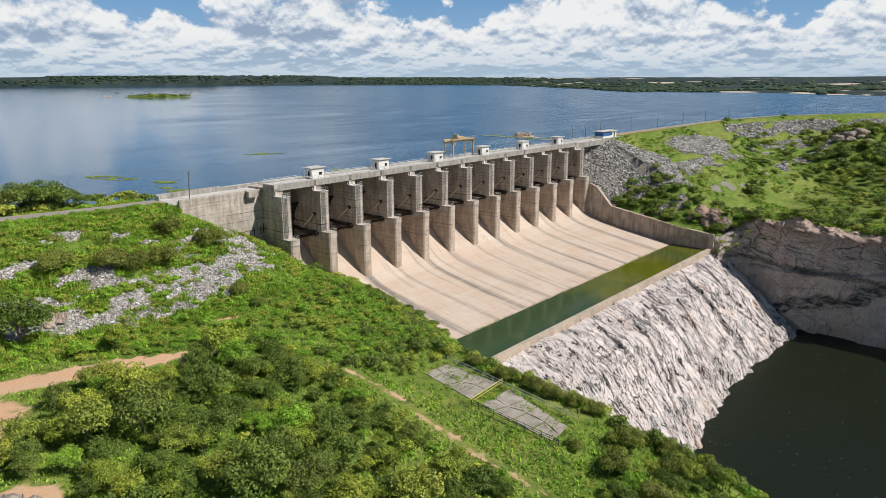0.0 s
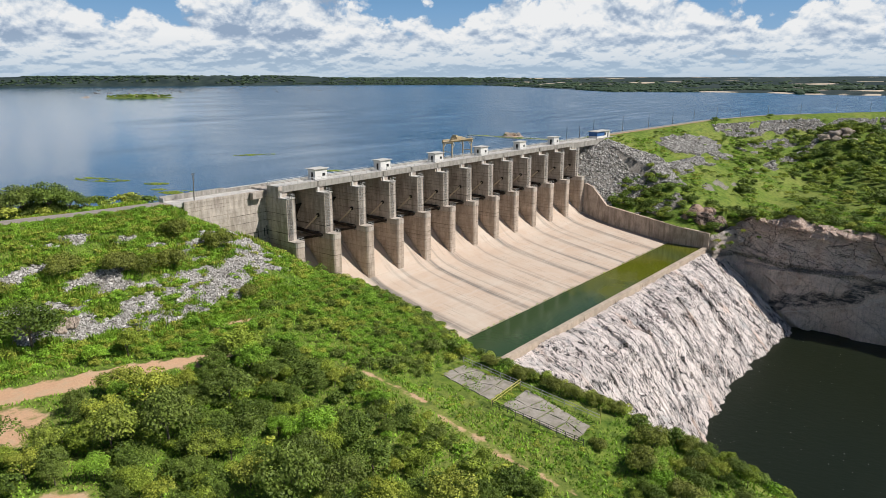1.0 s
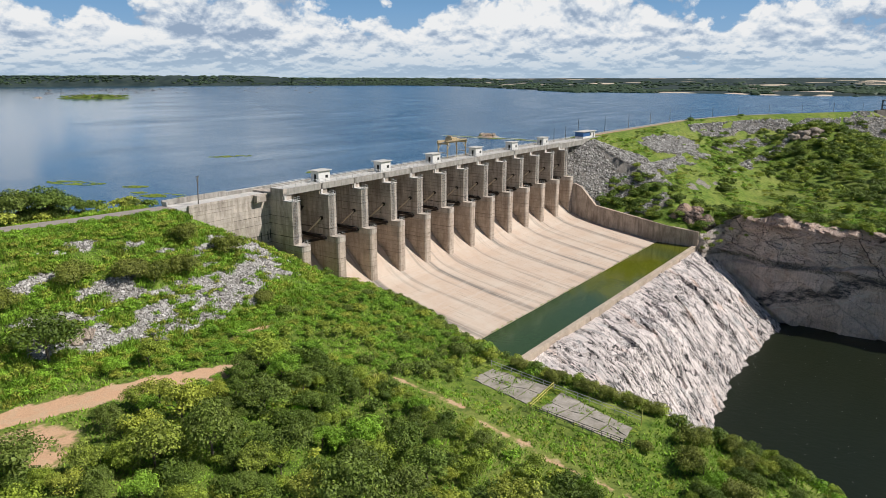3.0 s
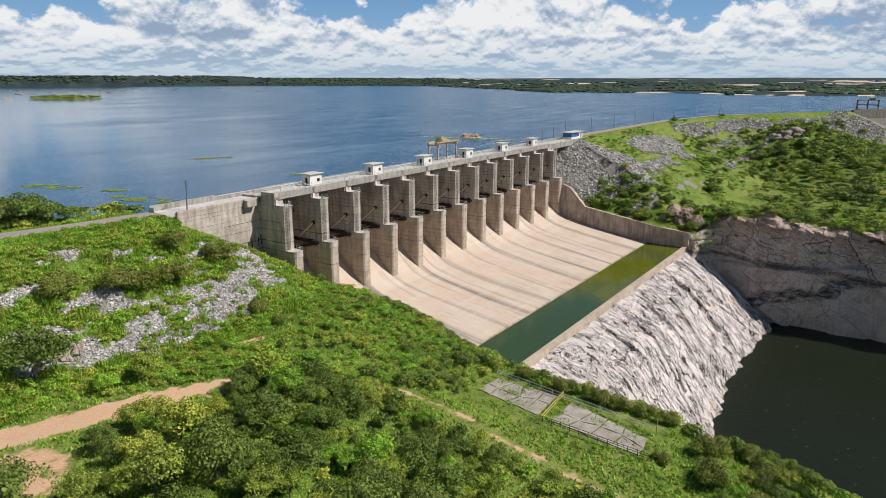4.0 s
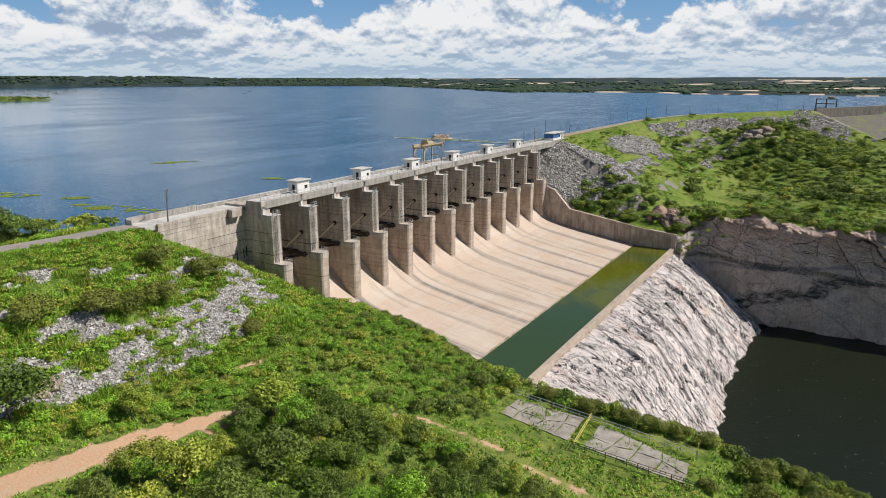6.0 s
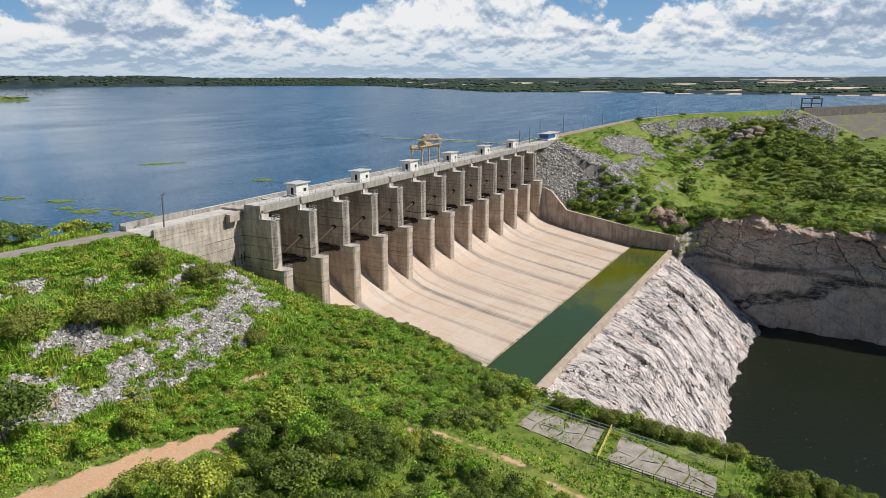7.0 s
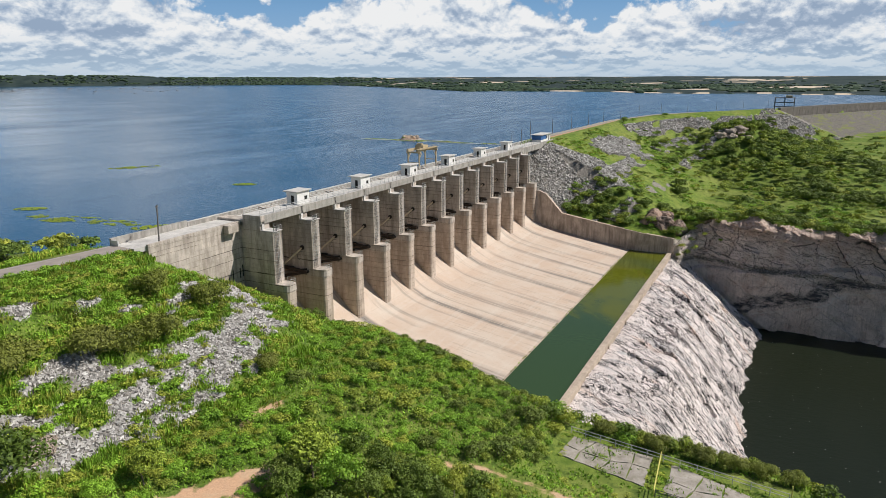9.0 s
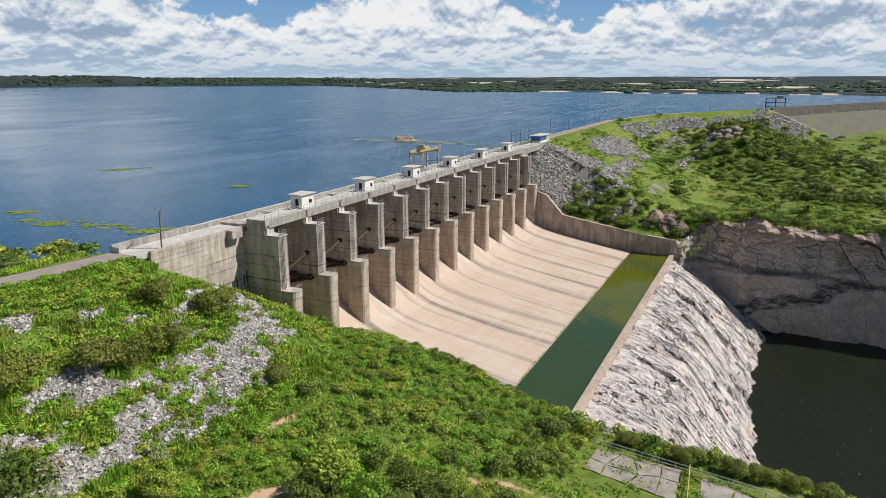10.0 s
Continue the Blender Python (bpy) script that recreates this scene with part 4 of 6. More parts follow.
wing = thing("wing_wall", "streaked board-marked concrete wing wall beside the end pier", "wall", kind="structure")
part("wall_face", box(B(), -25.4, LEFT - 0.01, -4.70, -4.16, -20.0, -2.2), M_CONC, wing)
part("coping", box(B(), -25.4, LEFT - 0.01, -4.75, -4.16, -2.2, -1.42, 0.03), M_CONC, wing)
part("bracket", prism(B(), ((-6.15, -1.5), (-6.15, -3.2), (-4.76, -3.45), (-4.76, -1.5)), -6.6, -3.6), M_CONC, wing, "projecting concrete bracket")
# thin dark upright strips laid on the lower wall face
for k, x in enumerate((-9.6, -6.2, -4.9, -2.8, -1.95)):
    low = -14.8 + 0.3 * k
    part("drain_slot", prism(B(), ((-4.725, low), (-4.725, low + 2.6 - 0.3 * (k % 2)), (-4.703, low + 2.6 - 0.3 * (k % 2)), (-4.703, low)), x, x + 0.28), M_DARK, wing, "dark upright strip on the wall")
part("corner_gate", box(B(), -28.2, -27.9, -0.2, 1.7, -1.7, -0.6), M_RAIL, wing)

abut = thing("abutment_wall", "shaded concrete abutment wall at the far end of the spillway", "wall", kind="structure")
part("wall_face", box(B(), RIGHT + 0.01, 186.0, -6.2, -5.41, -34.0, -1.72), M_CONC, abut)
part("side_face", box(B(), RIGHT + 0.01, 162.5, -10.3, -6.21, -34.0, -2.62), M_CONC, abut)


def floor_strip(x0, x1, y0, y1, n=6):
    bm = B()
    rows = [[bm.verts.new((x, y, float(chute_z(y)))) for x in (x0, x1)] for y in np.linspace(y0, y1, n)]
    for a, b in zip(rows, rows[1:]):
        bm.faces.new((a[0], a[1], b[1], b[0]))
    low = bmesh.ops.extrude_face_region(bm, geom=bm.faces[:])
    for v in low["geom"]:
        if isinstance(v, bmesh.types.BMVert):
            v.co.z -= 0.8
    bmesh.ops.recalc_face_normals(bm, faces=bm.faces[:])
    return bm


apron = thing("spillway_apron", "pale sandy concrete apron with grey run-off stripes", "apron", kind="structure")
for k in range(BAYS):
    a, b = PITCH * k + (0.02 if k else -1.5), PITCH * (k + 1) - 0.02 + (HALF if k == BAYS - 1 else 0)
    for y0, y1, n in ((3.0, -16.3, 14), (-16.34, -26.0, 8), (-26.04, -40.6, 3), (-40.64, -55.2, 3)):
        part("slab", floor_strip(a, b, y0, y1, n), M_CHUTE, apron)
part("end_face", box(B(), -1.5, RIGHT - 0.02, -55.6, -55.22, -45, -38.45), M_SILL, apron)
sill = thing("end_sill", "sandy concrete end sill holding back the green basin", "sill", kind="structure")
for k in range(8):
    part("sill_block", box(B(), -2 + 20 * k + 0.02, min(18 + 20 * k, RIGHT + 1.5) - 0.02, -71.6, -70.0, -48, -38.1, 0.06), M_SILL, sill)
    if 0 < k:
        part("buttress", prism(B(), ((-71.62, -38.4), (-72.6, -42.5), (-71.62, -44)), -2 + 20 * k - 2.2, -2 + 20 * k - 1.6), M_SILL, sill)

train = thing("training_wall", "brown-streaked concrete training wall stepping down beside the apron", "wall", kind="structure")
tops = ((-13.3, -17.6), (-17.6, -17.6), (-20.2, -18.6), (-27.6, -26.4), (-40, -28.4), (-52, -30.3), (-60, -31.5), (-66, -32.0), (-72, -32.6))
for (y0, z0), (y1, z1) in zip(tops, tops[1:]):
    part("wall_panel", prism(B(), ((y0, -46), (y0, z0), (y1 + 0.03, z1), (y1 + 0.03, -46)), RIGHT, RIGHT + 1.3), M_WALLR, train)
for (y0, z0), (y1, z1) in zip(tops[2:], tops[3:]):
    part("coping", prism(B(), ((y0, z0 + 0.003), (y0, z0 + 0.16), (y1 + 0.03, z1 + 0.16), (y1 + 0.03, z1 + 0.003)), RIGHT - 0.08, RIGHT + 1.38), M_SILL, train)

# ---- rock ----


def rock_mass():
    """Bare sheared rock from the end sill down to the pool."""
    xs, ys = np.arange(2, 176, 0.42), np.arange(-118, -70.9, 0.36)
    X, Y = np.meshgrid(xs, ys)
    foot = np.interp(xs, (0, 45, 62, 80, 110, 135, 152, 160, 172), (-112, -110, -106.5, -104.5, -104.0, -104.5, -106.5, -105.0, -90))[None, :]
    foot = foot + 3.4 * (fbm(X / 7.5, X * 0, 71, 4) - 0.5)
    shoulder = np.interp(xs, (0, 40, 60, 100, 140, 172), (-90, -88, -86, -84, -80, -74))[None, :]
    t = np.clip((-72 - Y) / (-72 - shoulder), 0, 1)
    Z = -39.6 - 3.6 * t**1.4
    s = np.clip((shoulder - Y) / (shoulder - foot), 0, 1.6)
    Z = Z - (65.4 - 43.2) * s**1.12
    # slabs along the grain of the rock at three sizes, with open splits between the largest
    u, v = -0.31 * X - 0.95 * Y, 0.95 * X - 0.31 * Y
    q = v + 4.0 * (fbm(X / 30, Y / 24, 74, 4) - 0.5)
    grow = np.minimum(1, 0.35 + t)
    rough = 0.55 + 0.9 * step(fbm(X / 13, Y / 13, 73, 3), 0.40, 0.62)
    Z = Z + grow * (1.9 * plates(u, q, 19.0, 6.0, 170) + rough * (0.62 * plates(u, q, 10.0, 2.8, 180) + 0.22 * plates(u, q, 5.0, 1.3, 190)))
    split = np.abs(fbm(u / 15, q / 2.6, 78, 4) - 0.5)
    Z = Z - 1.1 * np.maximum(0, 0.018 - split) / 0.018 * step(fbm(X / 11, Y / 11, 79, 3), 0.44, 0.58) * (0.3 + t)
    w = 0.75 * X - 0.66 * Y
    rib = np.abs(fbm(w / 26, (X * 0.66 + Y * 0.75) / 7, 83, 4) - 0.5)
    Z = Z - 0.8 * np.maximum(0, 0.04 - rib) / 0.04 * grow
    Z = Z + 3.0 * (fbm(X / 19, Y / 19, 80, 3) - 0.5) * grow + 0.6 * rough * (fbm(u / 3.5, q / 1.6, 82, 4) - 0.5)
    X2 = X + 0.5 * (fbm(X / 3, Y / 3, 86, 2) - 0.5)
    ob = link("rock_slope", grid_mesh("rock_slope", X2, Y, Z), M_ROCK)
    return tagged(ob, "bare pale grey-pink gneiss slope with dark cracks, falling to the pool", "rock", kind="structure")


rock_mass()


def cliff_top(y):
    """Height of the quarry cliff's upper edge."""
    y = np.asarray(y, float)
    top = -26.4 + 3.4 * np.exp(-(((y + 99) / 6) ** 2)) + 1.2 * step(y, -95, -80) + 3.4 * (fbm(y / 6, y * 0, 90, 4) - 0.5)
    return np.where(y > -86, np.minimum(top, -33.2 + np.maximum(-73.5 - y, 0) * 0.8), top)


RIM = []


def cliff():
    """Quarried rock face on the far side of the pool: a cracked blocky upper part over a ledge and a sheer lower part."""
    ys, hs = np.concatenate([np.arange(-300, -190, 1.4), np.arange(-190, -57, 0.34)]), np.linspace(0, 1, 150)
    Yg, H = np.meshgrid(ys, hs)
    top = cliff_top(Yg)
    Zg = -68 + (top + 68) * H
    away = step(-Yg, 72, 80)
    base = 161 + 4.0 * step(Yg, -100, -82) - 6.2 * step(Yg, -80, -73.5) + 1.5 * step(-Yg, 112, 140)
    shelf = np.interp(-Yg, (70, 79, 99, 118, 130, 142), (-45.5, -44.9, -43.4, -41.6, -40.0, -39.7)) + 1.0 * (fbm(Yg / 6, Yg * 0, 93, 3) - 0.5)
    upper = step(Zg, shelf - 0.4, shelf + 0.6)
    brow = step(Zg, top - 5.5 + 2.5 * (fbm(Yg / 8, Yg * 0, 94, 3) - 0.5), top - 4.6)
    Xg = base + (2.4 * H + 2.4 * upper - 0.9 * brow) * away + 3.2 * (fbm(Yg / 19, Zg / 16, 92, 3) - 0.5) * away
    u, v = 0.96 * Yg + 0.28 * Zg, -0.24 * Yg + 0.97 * Zg
    weight = (0.16 + 0.84 * upper) * (0.2 + 0.8 * away)
    Xg = Xg + weight * (2.2 * plates(u, v, 9.0, 5.2, 270) + 1.1 * plates(u, v, 4.0, 2.0, 280) + 0.45 * plates(u, v, 1.7, 0.9, 290))
    Xg = Xg + 0.7 * (fbm(u / 4, v / 3, 97, 4) - 0.5) * (0.5 + 0.5 * upper) + (1.5 * plates(u + 0.4 * v, v - 0.3 * u, 17.0, 7.5, 300) + 0.6 * plates(u + 0.3 * v, v - 0.2 * u, 6.0, 3.4, 310)) * away * (1 - upper)
    Xg = Xg + 2.4 * step(H, 0.93, 1.0) ** 2
    Xg[-1] += 1.5
    ob = link("rock_cliff", grid_mesh("rock_cliff", Xg, Yg, Zg), M_CLIFF)
    tagged(ob, "shaded brown-grey quarry cliff standing in the dark pool", "cliff", kind="structure")
    RIM.extend((ys, Xg[-1].copy()))
    # the soil that reaches from the bank to the cliff's edge
    k = np.linspace(0, 1, 16)[:, None]
    rim, back = Xg[-1][None, :] - 0.6, 186.0
    Xs = rim + (back - rim) * k
    Zs = (top[-1] - 0.25)[None, :] * (1 - k) + (land(np.full(len(ys), 186.0), ys) - 0.15)[None, :] * k + 1.2 * (fbm(Xs / 5, Yg[:16] / 5, 99, 3) - 0.5) * np.minimum(1, k * 4)
    soil = grid_mesh("cliff_soil", Xs, Yg[:16], Zs)
    soil.shade_smooth()
    tagged(link("cliff_soil", soil, M_GROUND), "grassy soil along the top of the cliff", "ground", kind="structure")


cliff()


def stone_mesh(seed):
    """A broken angular block."""
    r = random.Random(seed)
    bm = B()
    box(bm, -0.5, 0.5, -0.42, 0.42, -0.3, 0.3)
    for v in bm.verts:
        v.co = Vector((v.co.x * r.uniform(0.55, 1.25), v.co.y * r.uniform(0.55, 1.25), v.co.z * r.uniform(0.5, 1.3)))
    bmesh.ops.triangulate(bm, faces=bm.faces[:])
    me = bpy.data.meshes.new("stone")
    bm.to_mesh(me)
    bm.free()
    me.materials.append(M_STONE)
    return me


STONES = [stone_mesh(k) for k in range(7)]


def scatter_stones(parent, count, x0, x1, y0, y1, big, single, near):
    """Riprap: single stones as pieces where the camera comes nearest, the rest in one mesh."""
    rng = np.random.default_rng(int(abs(x0)) + 5)
    x, y = rng.uniform(x0, x1, count * 8), rng.uniform(y0, y1, count * 8)
    keep = rubble_amount(x, y) > rng.uniform(0.25, 0.6, len(x))
    x, y = x[keep][:count], y[keep][:count]
    z = land(x, y)
    size = big * np.minimum(np.exp(rng.normal(-0.2, 0.45, len(x))), 1.7)
    order = np.argsort(near(x, y))
    x, y, z, size = x[order], y[order], z[order], size[order]
    spin = rng.uniform(0, 6.283, (len(x), 3))
    for k in range(min(single, len(x))):
        m = Matrix.LocRotScale((x[k], y[k], z[k] + 0.12 * size[k]), Euler((0.7 * math.sin(spin[k, 0]), 0.7 * math.sin(spin[k, 1]), spin[k, 2])), Vector((size[k],) * 3))
        link("stone", STONES[k % 7], None, parent, at=m)
    co, fa, base = [], [], 0
    src = []
    for me in STONES:
        v = np.empty(len(me.vertices) * 3, np.float32)
        me.vertices.foreach_get("co", v)
        f = np.empty(len(me.loops), np.int32)
        me.loops.foreach_get("vertex_index", f)
        src.append((v.reshape(-1, 3), f.reshape(-1, 3)))
    for k in range(min(single, len(x)), len(x)):
        v, f = src[k % 7]
        c, s = math.cos(spin[k, 2]), math.sin(spin[k, 2])
        a, b = math.cos(spin[k, 0] * 0.3 - 0.9), math.sin(spin[k, 0] * 0.3 - 0.9)
        rot = np.array(((c, -s, 0), (s, c, 0), (0, 0, 1))) @ np.array(((1, 0, 0), (0, a, -b), (0, b, a)))
        co.append(v @ rot.T * size[k] + (x[k], y[k], z[k] + 0.12 * size[k] + (0.0 if x[k] < 80 else 0.3)))
        fa.append(f + base)
        base += len(v)
    if co:
        ob = link("loose_stones", poly_mesh("loose_stones", np.concatenate(co), np.concatenate(fa)), M_STONE, parent)
        ob["kind"] = "stuff"


rip = thing("riprap", "pale grey broken riprap stones on the near embankment", "rubble", kind="structure")
scatter_stones(rip, 15000, -125, -1.6, -42, -6, 0.40, 300, lambda x, y: np.hypot(x + 28, y + 32))
rip = thing("riprap", "coarse grey riprap boulders on the far embankment", "rubble", kind="structure")
scatter_stones(rip, 12000, 158.9, 300, -52, -4, 0.66, 250, lambda x, y: np.hypot(x - 168, y + 22))

rip = thing("riprap", "pale weathered riprap along the far embankment crest", "rubble", kind="structure")
scatter_stones(rip, 6000, 300, 548, -150, -8, 0.95, 0, lambda x, y: x)

# ---- plants ----


def foliage(seed, clumps, leaf, per, spread=1.0):
    """Leaves as small folded blades on the shells of many clumps: (centre, radius) each."""
    rng = np.random.default_rng(seed)
    pos, nor = [], []
    for (cx, cy, cz), r in clumps:
        n = max(6, int(per * r * r))
        d = rng.normal(size=(n, 3))
        d /= np.linalg.norm(d, axis=1)[:, None]
        d[:, 2] = np.where(d[:, 2] < -0.25, -d[:, 2], d[:, 2])
        q = r * rng.uniform(0.72, 1.06, n)[:, None]
        pos.append(np.array((cx, cy, cz)) + d * q * (1, 1, 0.82))
        nor.append(d)
    p, d = np.concatenate(pos), np.concatenate(nor)
    n = len(p)
    d = d + rng.normal(scale=0.28 * spread, size=(n, 3)) + (0, 0, 0.12)
    d /= np.linalg.norm(d, axis=1)[:, None]
    t = np.cross(d, rng.normal(size=(n, 3)))
    t /= np.linalg.norm(t, axis=1)[:, None] + 1e-9
    b = np.cross(d, t)
    s = (leaf * rng.uniform(0.6, 1.35, n))[:, None]
    droop = d * s * 0.25
    co = np.stack([p - t * s, p + t * s * 0.7 - b * s * 0.62 + droop, p + t * s * 0.7 + b * s * 0.62 - droop], 1).reshape(-1, 3)
    return co, np.arange(3 * n).reshape(n, 3)


def crown_clumps(seed, rx, ry, rz, base, n, r0, r1):
    rng = random.Random(seed)
    out = []
    for _ in range(n):
        a, e = rng.uniform(0, 6.283), math.asin(rng.uniform(-0.25, 1.0))
        k = rng.uniform(0.35, 1.12)
        out.append(((rx * k * math.cos(a) * math.cos(e), ry * k * math.sin(a) * math.cos(e), base + rz * (0.45 + 0.55 * math.sin(e) * k)), rng.uniform(r0, r1)))
    return out


def trunk_bm(seed, h, r, reach):
    rng = random.Random(seed)
    bm = B()
    top = Vector((rng.uniform(-0.3, 0.3), rng.uniform(-0.3, 0.3), h))
    rod(bm, (0, 0, -0.6), top, r, 7, r * 0.6)
    for k in range(5):
        a = k * 1.26 + rng.uniform(-0.4, 0.4)
        tip = top + Vector((math.cos(a) * reach, math.sin(a) * reach, rng.uniform(0.6, 1.6)))
        mid = top.lerp(tip, 0.5) + Vector((0, 0, 0.25))
        rod(bm, top - Vector((0, 0, 0.3)), mid, r * 0.45, 5, r * 0.3)
        rod(bm, mid, tip, r * 0.3, 5, r * 0.12)
    return bm


def build_tree(seed, width, height, mat, label, leaf=0.27, per=150, name="tree"):
    t = thing(name, label, "tree", "trees and scrub")
    base = height * 0.30
    part("trunk", trunk_bm(seed, base + 0.4, 0.05 * height * 0.5 + 0.04, width * 0.28), M_BARK, t)
    n = int(16 + width * 4)
    cl = crown_clumps(seed, width * 0.40, width * 0.40, height * 0.62, base, n, width * 0.12, width * 0.20)
    co, fa = foliage(seed, cl, leaf, per)
    link("crown", poly_mesh("crown", co, fa), mat, t)
    return t


def build_bush(seed, width, height, mat, label, leaf=0.2, per=170, name="bush", n=9, group="bushes"):
    t = thing(name, label, "bush", group)
    cl = crown_clumps(seed, width * 0.36, width * 0.36, height * 0.6, height * 0.08, n, width * 0.16, width * 0.26)
    co, fa = foliage(seed, cl, leaf, per)
    link("foliage", poly_mesh("foliage", co, fa), mat, t)
    bm = B()
    rng = random.Random(seed)
    for k in range(5):
        a = k * 1.26
        rod(bm, (0.08 * math.cos(a), 0.08 * math.sin(a), -0.4), (width * 0.25 * math.cos(a), width * 0.25 * math.sin(a), height * 0.55), 0.05, 4, 0.02)
    part("stem", bm, M_BARK, t)
    return t


PROTO, MASS, COUNT = {}, {}, {}


def plant(kind, x, y, size=1.0, squash=1.0, sink=0.1, label="", z=None, mass=""):
    """A plant standing on the land: the first of a kind, a copy of it, or, with mass, more of a joined stand of that name."""
    z = float(land(np.array([x]), np.array([y]))[0]) - sink if z is None else z
    m = Matrix.LocRotScale((x, y, z), Euler((0, 0, (x * 12.9 + y * 7.7) % 6.283)), Vector((size, size, size * squash)))
    if mass:
        MASS.setdefault(mass, []).append((kind, m))
        return None
    src, used = PROTO[kind]
    ob = copy_thing(src, Matrix.Identity(4)) if used else src
    PROTO[kind][1] = True
    ob.matrix_basis = m
    if label:
        ob["label"] = label
    return ob


def build_masses():
    """The stands of plants that nobody could count, one object for each stand and kind of leaf."""
    for mass, rows in MASS.items():
        by_mat = {}
        for kind, m in rows:
            crown = [c for c in PROTO[kind][0].children if c.name.startswith(("crown", "foliage"))][0]
            by_mat.setdefault(crown.data.materials[0], []).append((crown.data, m))
        for mat, items in by_mat.items():
            co, n = [], 0
            for me, m in items:
                v = np.empty(len(me.vertices) * 3, np.float32)
                me.vertices.foreach_get("co", v)
                a = np.array(m)
                co.append(v.reshape(-1, 3) @ a[:3, :3].T + a[:3, 3])
            co = np.concatenate(co)
            ob = link(mass.replace(" ", "_"), poly_mesh("stand", co, np.arange(len(co)).reshape(-1, 3)), mat)
            tagged(ob, "dense stand of %s on uneven ground" % mass, "scrub", kind="stuff")


TREE_LABEL = ("mid-green dense scrub tree on the wooded bench", "dark green rounded scrub tree on the wooded bench", "bright green leafy scrub tree on the bench", "yellow-green leafy scrub tree in full leaf")
for k in range(8):
    w = (0, 1, 0, 1, 2, 1, 3, 0)[k]
    PROTO["tree%d" % k] = [build_tree(100 + k, 5.6, 4.6, M_LEAF[w], TREE_LABEL[w], 0.145, 88), False]
for k in range(5):
    w = (2, 3, 0, 2, 1)[k]
    PROTO["bush%d" % k] = [build_bush(200 + k, 3.0, 2.0, M_LEAF[w], ("mid-green leafy shrub below the embankment", "dark green leafy shrub below the embankment", "bright green leafy shrub below the embankment", "yellow-green leafy shrub below the embankment")[w], 0.135, 135), False]
for k in range(3):
    PROTO["dome%d" % k] = [build_bush(300 + k, 5.2, 3.4, M_LEAF[4], "rounded olive-green bush on the rubble slope", 0.12, 200, n=22), False]
for k in range(4):
    PROTO["tuft%d" % k] = [build_bush(600 + k, 3.0, 2.0, M_LEAF[(2, 3, 0, 1)[k]], "low green tuft of scrub on the slope", 0.22, 48, n=6), False]
for k in range(4):
    PROTO["copse%d" % k] = [build_tree(640 + k, 5.6, 4.2, M_LEAF[(0, 1, 1, 3)[k]], "dark green bushy tree on the far bank", 0.42, 12), False]
for k in range(3):
    PROTO["thick%d" % k] = [build_bush(680 + k, 6.0, 5.0, M_LEAF[(1, 1, 0)[k]], "dark green thicket bush, leafy down to the ground", 0.28, 26, n=22), False]


def build_grass(seed, mat):
    """A clump of tall upright grass and weeds."""
    t = thing("grass_clump", "clump of tall bright green grass on the embankment", "grass", "grass clumps")
    r = np.random.default_rng(seed)
    n = 64
    a, q = r.uniform(0, 6.283, n), 1.1 * np.sqrt(r.random(n))
    p = np.stack([q * np.cos(a), q * np.sin(a), 0 * a - 0.05], -1)
    h = (r.uniform(0.5, 1.3, n) * (1.15 - 0.5 * q))[:, None]
    w = r.uniform(0.05, 0.115, n)[:, None]
    f = r.uniform(0, 6.283, n)
    side = np.stack([np.cos(f), np.sin(f), 0 * f], -1)
    tip = p + np.array((0, 0, 1.0)) * h + r.normal(scale=0.22, size=(n, 3))
    co = np.stack([p + 0.35 * (tip - p) - side * w, p + 0.35 * (tip - p) + side * w, tip], 1)
    base = np.stack([p - side * w * 0.4, p + 0.5 * (tip - p) + side * w, p + 0.5 * (tip - p) - side * w], 1)
    co = np.concatenate([co, base]).reshape(-1, 3)
    link("foliage", poly_mesh("foliage", co, np.arange(len(co)).reshape(-1, 3)), mat, t)
    return t


for k in range(3):
    PROTO["grass%d" % k] = [build_grass(720 + k, M_LEAF[(2, 2, 3)[k]]), False]

# ---- planting ----


def clear_of(x, y):
    """Whether a plant may stand there: off roads, pad, paths and bare stone."""
    if x < -55 and -6.8 < y - float(np.interp(x, (-140, -100, -83, -68, -60, -50), (-38, -39, -41, -45.2, -47, -50.5))) < 3.2:
        return False
    if path_distance(np.array([x]), np.array([y]), DIRT)[0] < (3.8 if x < -56 else 1.7 if x < -38 and y > -70 else 2.0):
        return False
    if -27 < x < -12 and -114 < y < -80:
        return False
    if np.hypot((x + 83) / 7.5, (y + 52) / 8.5) < 1 or np.hypot((x + 88) / 7, (y + 77) / 6) < 1:
        return False
    if -37 < x < -26 and y < -78 and y > -125:
        return False
    return True


rng = random.Random(11)


